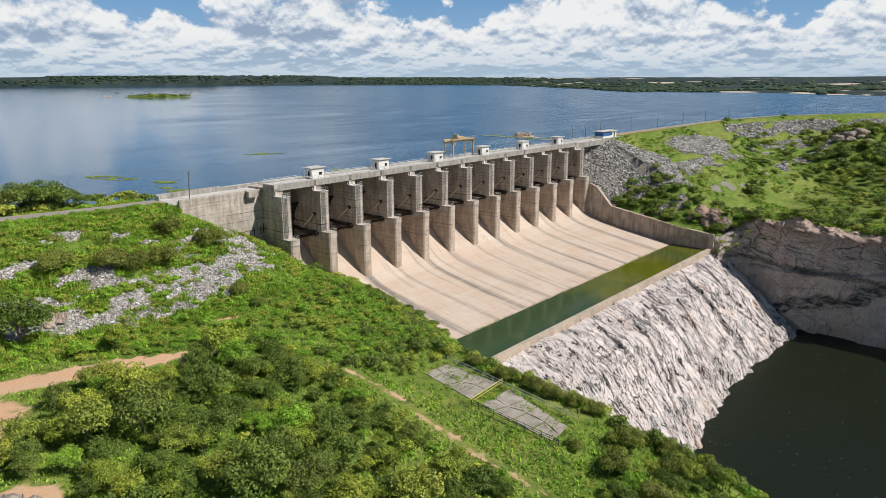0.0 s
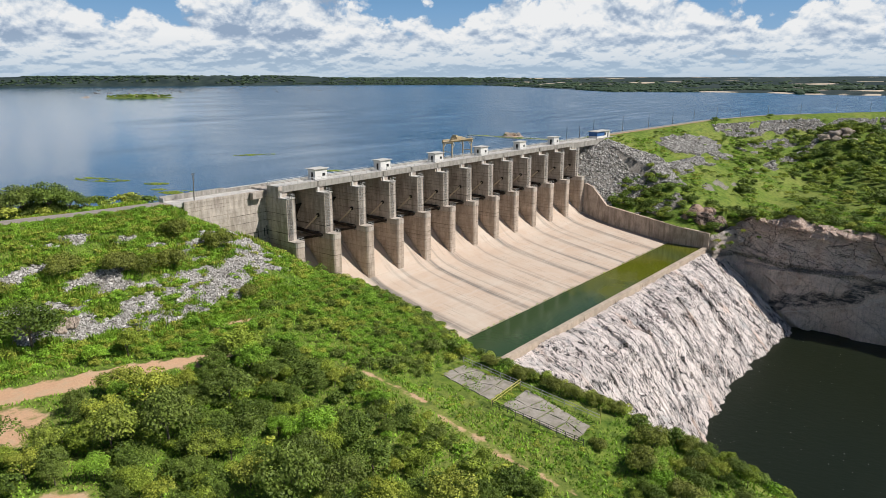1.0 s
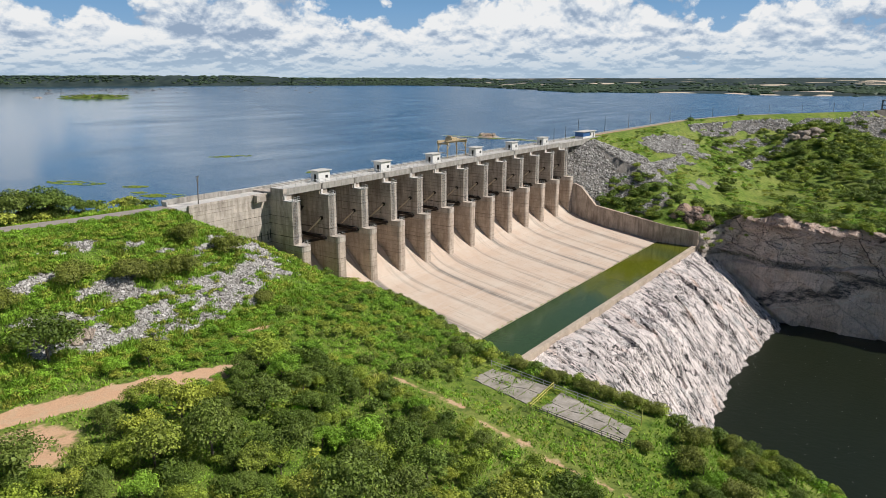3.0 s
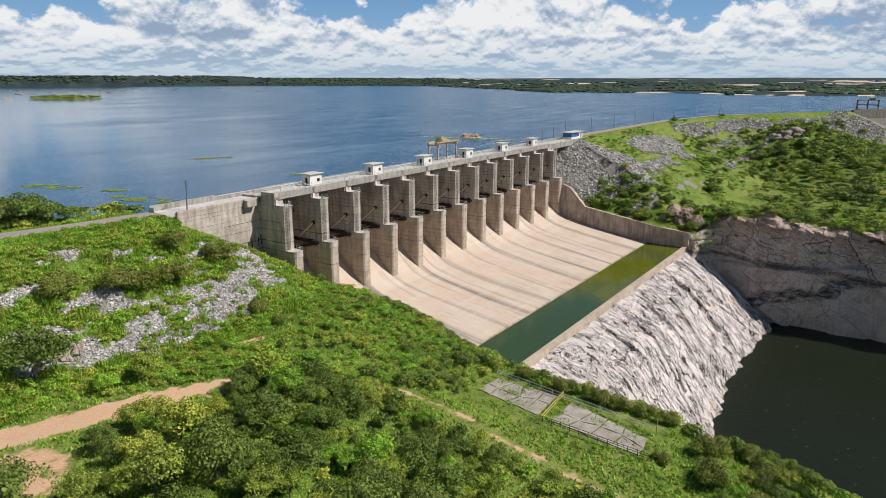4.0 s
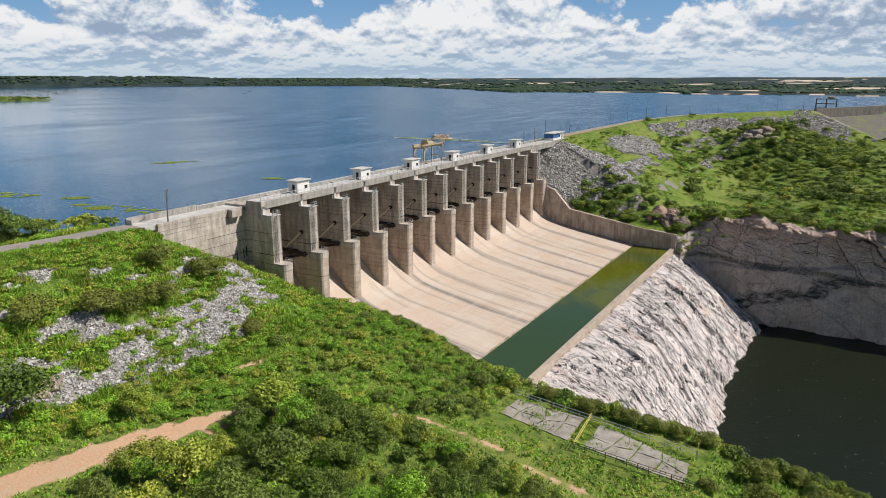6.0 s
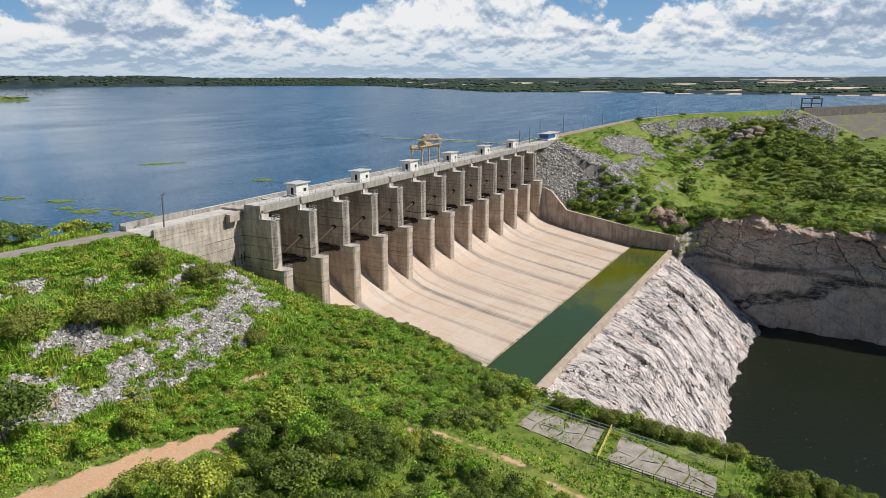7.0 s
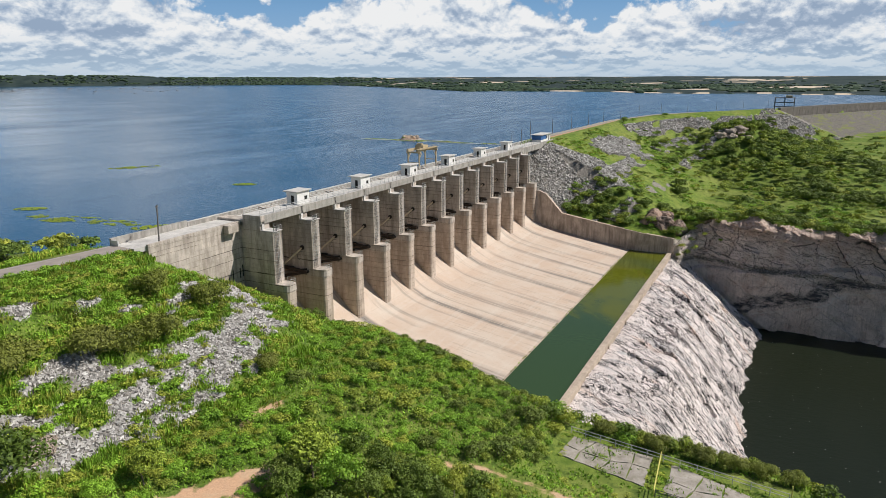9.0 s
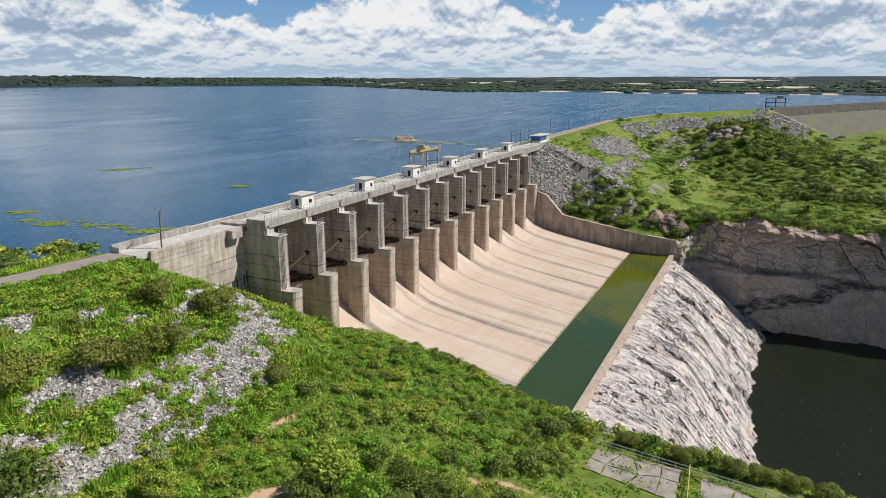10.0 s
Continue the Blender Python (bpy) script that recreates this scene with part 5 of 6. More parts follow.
def plant_woods():
    """Scrub trees over the near bench, thickest towards the viewpoint; gaps filled with a joined understorey."""
    spots = []
    tries = 0
    while len(spots) < 380 and tries < 24000:
        tries += 1
        x, y = rng.uniform(-118, -6), rng.uniform(-158, -33)
        lim = -42 if x < -58 else (-52 if x < -45 else -60)
        if y > lim + rng.uniform(-3, 3) or not clear_of(x, y) or (x > -37 and y > -124):
            continue
        if (x + 110) ** 2 + (y + 130) ** 2 < 56**2:
            continue
        size = rng.choice((0.5, 0.7, 0.85, 1.05, 1.35)) * rng.uniform(0.85, 1.15)
        if x > -46 and y > -78:
            size *= 0.65
        elif x > -50 and y < -74:
            size = min(0.55 * size, 0.6)      # low growth beside the footpath
        if any((x - a) ** 2 + (y - b) ** 2 < (1.52 * (size + s)) ** 2 for a, b, s in spots):
            continue
        spots.append((x, y, size))
        plant("tree%d" % rng.choice((0, 1, 1, 2, 3, 3, 4, 5, 5, 6, 7)), x, y, size, rng.uniform(0.9, 1.3), mass="" if len(spots) <= 290 else "scrub woods")
    for _ in range(330):
        x, y = rng.uniform(-112, -38), rng.uniform(-140, -54)
        if clear_of(x, y) and (x + 110) ** 2 + (y + 130) ** 2 > 54**2:
            plant("thick%d" % rng.randrange(3), x, y, rng.uniform(0.35, 0.75), 0.95, mass="woodland thicket")
    for _ in range(320):
        x, y = rng.uniform(-112, -38), rng.uniform(-150, -48)
        if clear_of(x, y):
            plant("tuft%d" % rng.randrange(4), x, y, rng.uniform(0.5, 1.2), 0.9, mass="low understorey")
    for _ in range(130):
        x, y = rng.uniform(-165, -60), rng.uniform(-185, -80)
        if (x + 110) ** 2 + (y + 130) ** 2 < 58**2:
            plant("copse%d" % rng.randrange(4), x, y, rng.uniform(0.7, 1.2), 0.9, mass="woods under the viewpoint")
    for x, y, s, k in ((-88.5, -59.5, 1.5, 1), (-71.8, -32.8, 1.9, 5)):
        plant("tree%d" % k, x, y, s, 0.95, label="large dark green spreading tree beside the dirt road")


def plant_scrub():
    """Shrubs between the woods, the embankment's foot and the apron."""
    spots = []
    tries = 0
    while len(spots) < 900 and tries < 22000:
        tries += 1
        x, y = rng.uniform(-66, 20), rng.uniform(-80, -19)
        d = math.hypot(max(x + 30, 0), max(-4.6 - y, 0))
        if d < 32 + rng.uniform(-1, 2) or not clear_of(x, y):
            continue
        if d < 39 and x < -16 and rng.random() < 0.75:
            continue
        if x > 4 and y > -24 or y < -66 and x < -40:
            continue
        if x > 11 + 7 * step(-y, 20, 55) + rng.uniform(-2, 1):
            continue
        size = rng.choice((0.45, 0.7, 0.95, 1.3)) * rng.uniform(0.85, 1.2)
        if any((x - a) ** 2 + (y - b) ** 2 < (0.78 * (size + s)) ** 2 for a, b, s in spots):
            continue
        spots.append((x, y, size))
        rim = x > 3 or y < -72 or rng.random() < 0.10
        if rim and rng.random() < 0.45:
            plant(rng.choice(("thick0", "thick1", "thick2")), x, y, 0.42 * size, 0.85, mass="dark bushes beside the apron")
            continue
        plant("bush%d" % rng.choice((2, 4, 4, 1, 0) if rim else (0, 0, 3, 3, 0, 1, 2)), x, y, size, rng.uniform(0.8, 1.15) if rim else rng.uniform(0.5, 0.9), mass="" if len(spots) <= 150 else "green shrubs")
    for _ in range(500):
        x, y = rng.uniform(-64, 2), rng.uniform(-48, -26)
        d = math.hypot(max(x + 30, 0), max(-4.6 - y, 0))
        if 32 < d < 41 and clear_of(x, y):
            plant("grass%d" % rng.choice((0, 2, 2)), x, y, rng.uniform(0.5, 1.0), 0.6, mass="open grass")
    for _ in range(70):
        x, y = rng.uniform(-66, -42), rng.uniform(-44, -31)
        d = math.hypot(max(x + 30, 0), max(-4.6 - y, 0))
        if d > 30 and clear_of(x, y):
            plant(rng.choice(("bush1", "bush1", "bush0")), x, y, rng.uniform(0.5, 1.0), 0.85, mass="yellow-green shrubs")
    # a darker hedge where the bank drops to the apron
    for _ in range(85):
        y = rng.uniform(-72, -25)
        x = float(np.interp(y, (-74, -62, -45, -25), (-9, -4, 0.5, 3.5))) + rng.uniform(-2.0, 4.0)
        plant(rng.choice(("thick0", "thick1", "thick1", "thick2")), x, y, rng.uniform(0.28, 0.5), rng.uniform(0.75, 0.95), mass="dark bushes beside the apron")
    # along the edge above the rock and pool
    for k in range(110):
        y = rng.uniform(-155, -74)
        x = float(np.interp(y, (-160, -135, -112, -95, -84, -74, -66), (-24, -13, -10, -10.5, -11, -10, -7))) + rng.uniform(-2.0, 5)
        if -27 < x < -12.5 and y > -115:
            continue
        plant("bush%d" % rng.choice((0, 1, 2, 4)), x, y, rng.uniform(0.8, 1.5), rng.uniform(0.8, 1.1), mass="" if k < 60 else "green shrubs", label="" if k >= 60 else "leafy green shrub along the rock edge")
    for x, y, s in ((-11.5, -86.5, 0.7), (-12.4, -94.4, 0.9), (-12.4, -101, 0.85), (-12.2, -105, 0.85), (-12.0, -109, 0.8), (-12.5, -113, 0.75), (-12.5, -132.7, 0.65), (-16.5, -121, 1.15), (-23.5, -122.5, 1.2), (-18, -129, 1.0), (-26, -130, 1.1), (-13, -126, 0.8), (-23.4, -115.6, 0.6)):
        plant("dome%d" % rng.randrange(3), x, y, s, 1.0, 0.2, "dense olive-green bush above the rock edge")
    # weeds beside the pad and the footpath
    for _ in range(330):
        x, y = rng.uniform(-38, -25.5), rng.uniform(-124, -76)
        if path_distance(np.array([x]), np.array([y]), DIRT)[0] < 1.3:
            continue
        plant("tuft%d" % rng.choice((0, 0, 2, 1)), x, y, rng.uniform(0.2, 0.5), 0.7, mass="low weeds")


def plant_embankments():
    for x, y, s in ((-33.5, -14.4, 0.92), (-26.8, -20.0, 0.98), (-60.2, -19.0, 1.0), (-50.0, -21.0, 1.05), (-46.6, -22.3, 0.95), (-39.8, -22.4, 0.98), (-29.2, -34.8, 0.62), (-74, -21, 1.0), (-84, -27, 1.1)):
        plant("dome%d" % rng.randrange(3), x, y, 1.42 * s, 1.15, 0.15)
    r = np.random.default_rng(77)
    x, y = r.uniform(-115, -4, 9000), r.uniform(-38, -6, 9000)
    d = np.hypot(np.maximum(x + 30, 0), np.maximum(-4.6 - y, 0))
    stony = rubble_amount(x, y)
    lush = fbm(x / 9, y / 4, 68, 3)
    ok = (d > 1.2) & (d < 33) & ~((x > -26) & (y > -7.5)) & (stony < np.where(r.random(9000) < 0.975, 0.2, 2.0)) & (lush > 0.36)
    x, y, d, lush = x[ok], y[ok], d[ok], lush[ok]
    for a, b, c, w in zip(x, y, land(x, y), lush):
        if w > 0.44 and rng.random() < 0.6:
            plant("tuft%d" % rng.choice((0, 2, 0, 1)), a, b, rng.uniform(0.35, 0.95), rng.uniform(0.7, 1.1), z=c - 0.1, mass="embankment scrub")
        else:
            plant("grass%d" % rng.choice((0, 1, 0, 2)), a, b, rng.uniform(0.5, 1.25), rng.uniform(0.7, 1.1), z=c, mass="tall grass")
    for _ in range(900):
        x = rng.uniform(-104, -28)
        edge = float(np.interp(x, (-110, -80, -62, -48, -36, -28), (18, 8.5, 4.3, 1.2, -0.4, -1.2))) - 3.3
        y = edge - (edge + 7.5) * rng.random() if edge > -6 else -6
        plant(rng.choice(("grass0", "grass1", "grass2", "tuft0")), x, y, rng.uniform(0.4, 0.9), 0.8, mass="roadside grass")
    # far bank
    n = 0
    while n < 520:
        x, y = rng.uniform(160, 560), rng.uniform(-220, -8)
        e, up = crest_distance(np.array([x]), np.array([y]))
        if up[0] or e[0] < 7 or x < 182 and y < -58:
            continue
        wooded = 1.3 * math.exp(-(((x - 385) / 85) ** 2 + ((y + 92) / 42) ** 2)) + 0.5 * (x < 200 and y < -28) + 0.55 * (y < -100) + 0.22
        if rubble_amount(np.array([x]), np.array([y]))[0] > 0.4 and rng.random() > 0.05 or rng.random() > wooded:
            continue
        n += 1
        if rng.random() < 0.6 and (x > 300 or y < -90 or x < 195):
            plant("copse%d" % rng.randrange(4), x, y, rng.uniform(0.5, 1.3), rng.uniform(0.6, 0.9), mass="far bank thicket")
        else:
            plant("tuft%d" % rng.choice((0, 2, 3, 3, 1)), x, y, rng.uniform(0.5, 1.5), rng.uniform(0.6, 0.9), mass="far bank brush")
    x, y = 162 + 200 * r.random(11000) ** 1.3, r.uniform(-150, -9, 11000)
    e, up = crest_distance(x, y)
    ok = ~up & (e > 6) & ~((x < 188) & (y < -66)) & (rubble_amount(x, y) < np.where(r.random(11000) < 0.92, 0.4, 2.0)) & (fbm(x / 15, y / 9, 66, 4) > 0.43 + 0.12 * r.random(11000))
    x, y = x[ok][:1700], y[ok][:1700]
    for a, b, c in zip(x, y, land(x, y)):
        plant("tuft%d" % rng.choice((0, 2, 1, 0, 3)), a, b, rng.choice((0.4, 0.55, 0.8, 1.3)) * rng.uniform(0.8, 1.3), rng.uniform(0.6, 0.95), z=c - 0.1, mass="far bank tussocks")
    x, y = r.uniform(180, 345, 3000), r.uniform(-165, -40, 3000)
    e, up = crest_distance(x, y)
    ok = ~up & (e > 24) & (rubble_amount(x, y) < 0.3) & (fbm(x / 26, y / 13, 69, 4) > 0.47 + 0.10 * r.random(3000) - 0.10 * (y < -105) + 0.05 * (y > -75))
    x, y = x[ok][:190], y[ok][:190]
    for a, b, c in zip(x, y, land(x, y)):
        plant(rng.choice(("thick0", "thick2", "copse0", "copse3", "thick2")), a, b, rng.uniform(0.35, 0.85), rng.uniform(0.6, 0.85), z=c - 0.3, mass="far bank bushes")
    for cx, cy, many, reach in ((268, -121, 26, 9), (262, -146, 22, 8), (330, -150, 24, 16), (236, -62, 8, 7)):
        for _ in range(many):
            plant(rng.choice(("copse1", "copse2", "thick0", "thick1")), rng.gauss(cx, reach), rng.gauss(cy, reach * 0.6), rng.uniform(0.7, 1.3), rng.uniform(0.7, 0.95), mass="dark bushes of the quarry floor")
    n = 0
    while n < 400:
        x, y = rng.gauss(392, 46), rng.gauss(-90, 26)
        e, up = crest_distance(np.array([x]), np.array([y]))
        if up[0] or e[0] < 20 or math.hypot((x - 379) / 12, (y + 74) / 10) < 1:
            continue
        n += 1
        plant(rng.choice(("copse1", "copse2", "copse0", "thick0", "thick2")), x, y, rng.uniform(0.7, 1.4), rng.uniform(0.7, 1.0), mass="wooded knoll")
    # along the top of the cliff, on its ledge, and a clump at its foot by the basin
    for k in range(330):
        y, h = rng.uniform(-190, -62), rng.random() ** 1.4
        top = float(cliff_top(y))
        low = top + (float(land(np.array([186.0]), np.array([y]))[0]) - top) * h
        a = 168.5 + 17 * h + (1.5 if y < -86 else 0)
        if k < 60:
            plant("bush%d" % rng.choice((0, 1, 2, 4)), a, y, rng.uniform(1.2, 2.1), 0.95, label="green bush along the cliff top", z=low - 0.3)
        else:
            plant(rng.choice(("bush0", "bush1", "bush2", "bush4", "thick0", "grass0")), a, y, rng.uniform(0.6, 1.15), 0.85, z=low - 0.4, mass="cliff top bushes")
    for k in range(150):
        y = -26 - 48 * rng.random()
        x = 161 + 25 * rng.random() ** 1.5
        plant(rng.choice(("bush0", "bush2", "bush4", "thick0", "thick1", "thick2", "tuft0")), x, y, rng.uniform(0.55, 1.0), rng.uniform(0.7, 0.95), sink=0.3, mass="bushes behind the training wall")
    for k in range(95):
        y = rng.uniform(-190, -76)
        x = float(np.interp(y, RIM[0], RIM[1]))
        plant(rng.choice(("bush0", "bush2", "bush4", "thick0", "thick2", "tuft0")), x + rng.uniform(-1.6, 0.8), y, rng.uniform(0.5, 1.0), 0.9, z=float(cliff_top(y)) - rng.uniform(0.4, 2.2), mass="cliff top bushes")
    for k in range(46):
        y = rng.uniform(-185, -88)
        plant("tuft%d" % rng.choice((0, 2, 3)), 166.6 + 1.5 * float(step(-y, 112, 140)) + rng.uniform(-0.6, 0.8), y, rng.uniform(0.3, 0.6), 0.8, z=-38.6 - 3.0 * float(step(y, -112, -90)) + rng.uniform(-0.5, 0.5), mass="cliff ledge weeds")
    for k, (x, y, z, s) in enumerate(((158.0, -74.0, -39.6, 1.1), (158.6, -76.8, -38.5, 1.4), (158.8, -75, -36.0, 1.2), (159.5, -73.6, -33.5, 1.1), (160.5, -79.5, -36.5, 1.1), (161.0, -78.0, -33.5, 1.0), (166, -82, -32, 0.9), (167.5, -88, -34, 0.8), (169, -96, -31, 0.9), (168, -71, -30, 1.1), (165, -66, -30, 1.3), (163, -62, -30, 1.1), (167, -118, -38, 0.7))):
        plant("bush%d" % (2, 4, 1, 0)[k % 4], x, y, s, 1.0, 0, "green bush growing from the rock face", z)
    # lake side of the road
    for _ in range(90):
        x, y = rng.uniform(-120, -26), rng.uniform(8, 46)
        if path_distance(np.array([x]), np.array([y]), LANE)[0] < 5:
            continue
        plant(rng.choice(("copse0", "copse1", "tuft0", "tuft0", "tuft2", "copse3")), x, y, rng.uniform(0.5, 1.0), 0.8, mass="lakeside scrub")
    for _ in range(160):
        x, y = rng.uniform(-110, -27), rng.uniform(6, 13)
        if path_distance(np.array([x]), np.array([y]), LANE)[0] > 4.2:
            plant("tuft%d" % rng.choice((0, 0, 1)), x, y, rng.uniform(0.5, 1.0), 0.9, mass="roadside brush")
    for _ in range(420):
        x = rng.uniform(-100, -26)
        y = float(np.interp(x, (-110, -80, -62, -48, -36, -28), (18, 8.5, 4.3, 2.4, 2.8, 3.0))) + 3.4 + 7 * rng.random() ** 1.5
        plant("grass%d" % rng.randrange(3), x, y, rng.uniform(0.6, 1.3), 0.8, mass="lakeside grass")
    for k in range(70):
        x = -84 + 0.62 * k + rng.uniform(-1.5, 1.5)
        plant("thick%d" % rng.choice((0, 1, 0, 1, 2)), x, float(np.interp(x, (-84, -56, -45, -41), (29, 17.5, 10.8, 9.8))) + rng.uniform(0, 8), rng.uniform(0.65, 1.15) * (1.0 if x < -46 else 0.55), rng.uniform(0.8, 1.1), sink=0.5, mass="lakeside trees")
    for x, y, s in LAKE_TREES:
        plant("tree1", x, y, s, 0.95, label="dark green leafy tree beside the lake road")


LAKE_TREES = ((-54, 16.5, 1.85), (-49, 13.8, 1.8), (-45.5, 11.2, 1.25), (-42.5, 10.2, 0.9), (-58, 19, 1.8), (-62, 21.5, 1.8), (-52, 21, 1.7), (-57, 25, 1.7), (-47, 17, 1.4), (-67, 24, 1.7), (-31, 8.4, 0.55))
LANE = ((-150, 34), (-110, 18), (-80, 8.5), (-62, 4.3), (-48, 1.2), (-36, -0.4), (-28, -1.2))
plant_woods()
plant_scrub()
plant_embankments()


def undergrowth():
    """Grass and creepers over the green ground, as one sheet of small blades."""
    r = np.random.default_rng(3)
    n = 190000
    x, y = r.uniform(-112, 16, n), r.uniform(-140, -4.8, n)
    d = np.hypot(np.maximum(x + 30, 0), np.maximum(-4.6 - y, 0))
    bare = bare_amount(x, y) + rubble_amount(x, y)
    keep = (bare < r.uniform(0.05, 0.5, n)) & ~((x > -27.5) & (x < -13.5) & (y > -114) & (y < -80) & (fbm(x / 2.2, y / 2.2, 67, 3) < 0.56)) & (x < 10 + 6 * step(-y, 20, 55)) & ~((x > -26) & (y > -6.3))
    thick = np.where(d < 32, 1.0, 0.85)
    keep &= r.random(n) < thick
    x, y, d = x[keep], y[keep], d[keep]
    z = land(x, y)
    m = len(x)
    s = r.uniform(0.10, 0.26, m)[:, None]
    a = r.uniform(0, 6.283, m)
    side = np.stack([np.cos(a), np.sin(a), 0 * a], -1)
    lean = np.stack([-np.sin(a) * 0.6, np.cos(a) * 0.6, 1.0 + 0 * a], -1) + r.normal(scale=0.3, size=(m, 3))
    p = np.stack([x, y, z], -1)
    co = np.stack([p - side * s * 0.7, p + side * s * 0.7, p + lean * s * 1.7], 1).reshape(-1, 3)
    ob = link("undergrowth", poly_mesh("undergrowth", co, np.arange(3 * m).reshape(m, 3)), M_LEAF[2])
    tagged(ob, "bright green grass and creepers over the banks", "grass", kind="stuff")


undergrowth()

# ---- things on the banks ----


def strip(name, line, width, lift, mat, label, category, parent=None):
    """A road surface laid along a line on the land."""
    co, fa = [], []
    pts = [Vector(p) for p in line]
    fine = []
    for a, b in zip(pts, pts[1:]):
        n = max(2, int((b - a).length / 1.5))
        fine += [a.lerp(b, k / n) for k in range(n)]
    fine.append(pts[-1])
    for k, p in enumerate(fine):
        d = (fine[min(k + 1, len(fine) - 1)] - fine[max(k - 1, 0)])
        d = Vector((-d.y, d.x, 0)).normalized() * width / 2
        co += [tuple(p - d + Vector((0, 0, lift))), tuple(p + d + Vector((0, 0, lift)))]
        if k:
            fa.append((2 * k - 2, 2 * k - 1, 2 * k + 1, 2 * k))
    ob = link(name, poly_mesh(name, co, fa), mat, parent)
    return tagged(ob, label, category, kind="structure") if parent is None else ob


lane = ((-150, 34, -2.0), (-110, 18, -1.8), (-80, 8.5, -1.7), (-62, 4.3, -1.66), (-48, 1.2, -1.64), (-36, -0.4, -1.64), (-28.05, -1.2, -1.64))
access = strip("road", lane, 5.6, 0.03, M_ROAD, "worn grey-brown asphalt road along the embankment crest", "road")
strip("road_line", [(x, y + 2.3, z) for x, y, z in lane], 0.14, 0.036, M_LINE, "", "", access)
strip("road_line", [(x, y - 2.3, z) for x, y, z in lane], 0.14, 0.036, M_LINE, "", "", access)
strip("road", ((200, -3.0, 0.1), (260, -3.5, 0.1), (345, -4, 0.1), (420, -16.5, 0.1), (470, -40, 0.1)), 4.0, 0.05, M_PAD, "pale dirt service road on the far embankment crest", "road")


def build_pole(h=7.0, arm=True):
    t = thing("utility_pole", "grey concrete utility pole with crossarm and insulators", "utility pole", "utility poles")
    part("shaft", rod(B(), (0, 0, -0.8), (0, 0, h), 0.17, 8, 0.10), M_POLE, t)
    if arm:
        for z, w in ((h - 0.35, 0.95), (h - 1.25, 0.6)):
            part("crossarm", box(B(), -w, w, -0.06, 0.06, z - 0.06, z + 0.06), M_POLE, t)
            for x in (-w + 0.1, 0.0, w - 0.1):
                part("insulator", rod(B(), (x, 0, z + 0.06), (x, 0, z + 0.32), 0.06, 6), M_WIRE, t)
        part("bracket", rod(B(), (0.12, 0, h - 1.6), (0.8, 0, h - 2.3), 0.035, 5), M_WIRE, t)
    return t


p0 = build_pole(7.0)
p0.matrix_basis = pose(-22.1, -3.8, -1.7, 1.5, 2.5, 35)
p0["label"] = "leaning grey concrete utility pole beside the wing wall"
p1 = build_pole(7.6, False)
p1["label"] = "bare utility pole along the far crest"
p1.matrix_basis = Matrix.Translation((200, 2.0, 0))
for k, (x, y) in enumerate(((232, 1.5), (265, 1.2), (300, 1.0), (335, 0.5), (368, -3), (400, -9), (432, -19), (463, -34), (495, -52), (528, -70), (556, -88))):
    copy_thing(p1, pose(x, y, 0, 0, 0, 10 * k))
for x, y in ((168, -1.0), (181, -0.5)):
    q = copy_thing(p0, pose(x, y, -1.7, 0, 0, 20))
    q["label"] = "grey concrete utility pole beside the far huts"


def build_crane():
    t = thing("gantry_crane", "yellow ochre gantry crane standing on the dam road", "crane")
    for x in (0.0, 11.5):
        for y in (-2.0, 2.0):
            part("leg", box(B(), x - 0.2, x + 0.2, y - 0.2, y + 0.2, 0.3, 6.3, 0.04), M_CRANE, t)
            part("wheel", rod(B(), (x, y - 0.2, 0.2), (x, y + 0.2, 0.2), 0.3, 10), M_WIRE, t)
        part("end_beam", box(B(), x - 0.3, x + 0.3, -2.6, 2.6, 6.3, 6.8, 0.04), M_CRANE, t)
        part("tie", box(B(), x - 0.15, x + 0.15, -1.7, 1.7, 3.2, 3.4), M_CRANE, t)
        s = 1 if x == 0 else -1
        for y in (-2.0, 2.0):
            part("knee_brace", rod(B(), (x + 0.25 * s, y, 4.8), (x + 1.7 * s, y, 6.3), 0.12, 4), M_CRANE, t)
    for y in (-1.7, 1.7):
        part("main_girder", box(B(), -0.9, 12.4, y - 0.35, y + 0.35, 6.8, 7.6, 0.04), M_CRANE, t)
    part("trolley", box(B(), 3.6, 6.8, -1.5, 1.5, 7.6, 8.5, 0.08), M_CRANE, t)
    part("hoist", rod(B(), (4.2, -0.9, 8.7), (4.2, 0.9, 8.7), 0.5, 12), M_CRANE, t)
    part("walkway", box(B(), -0.9, 12.4, -2.7, -2.05, 7.4, 7.46), M_CRANE, t)
    railing("railing", (-0.9, -2.65, 7.46), (12.4, -2.65, 7.46), t, 0.9, 1.9, 2, 0.03, M_CRANE)
    return t


crane = build_crane()
crane.matrix_basis = Matrix.Translation((81.0, -1.2, -1.7))


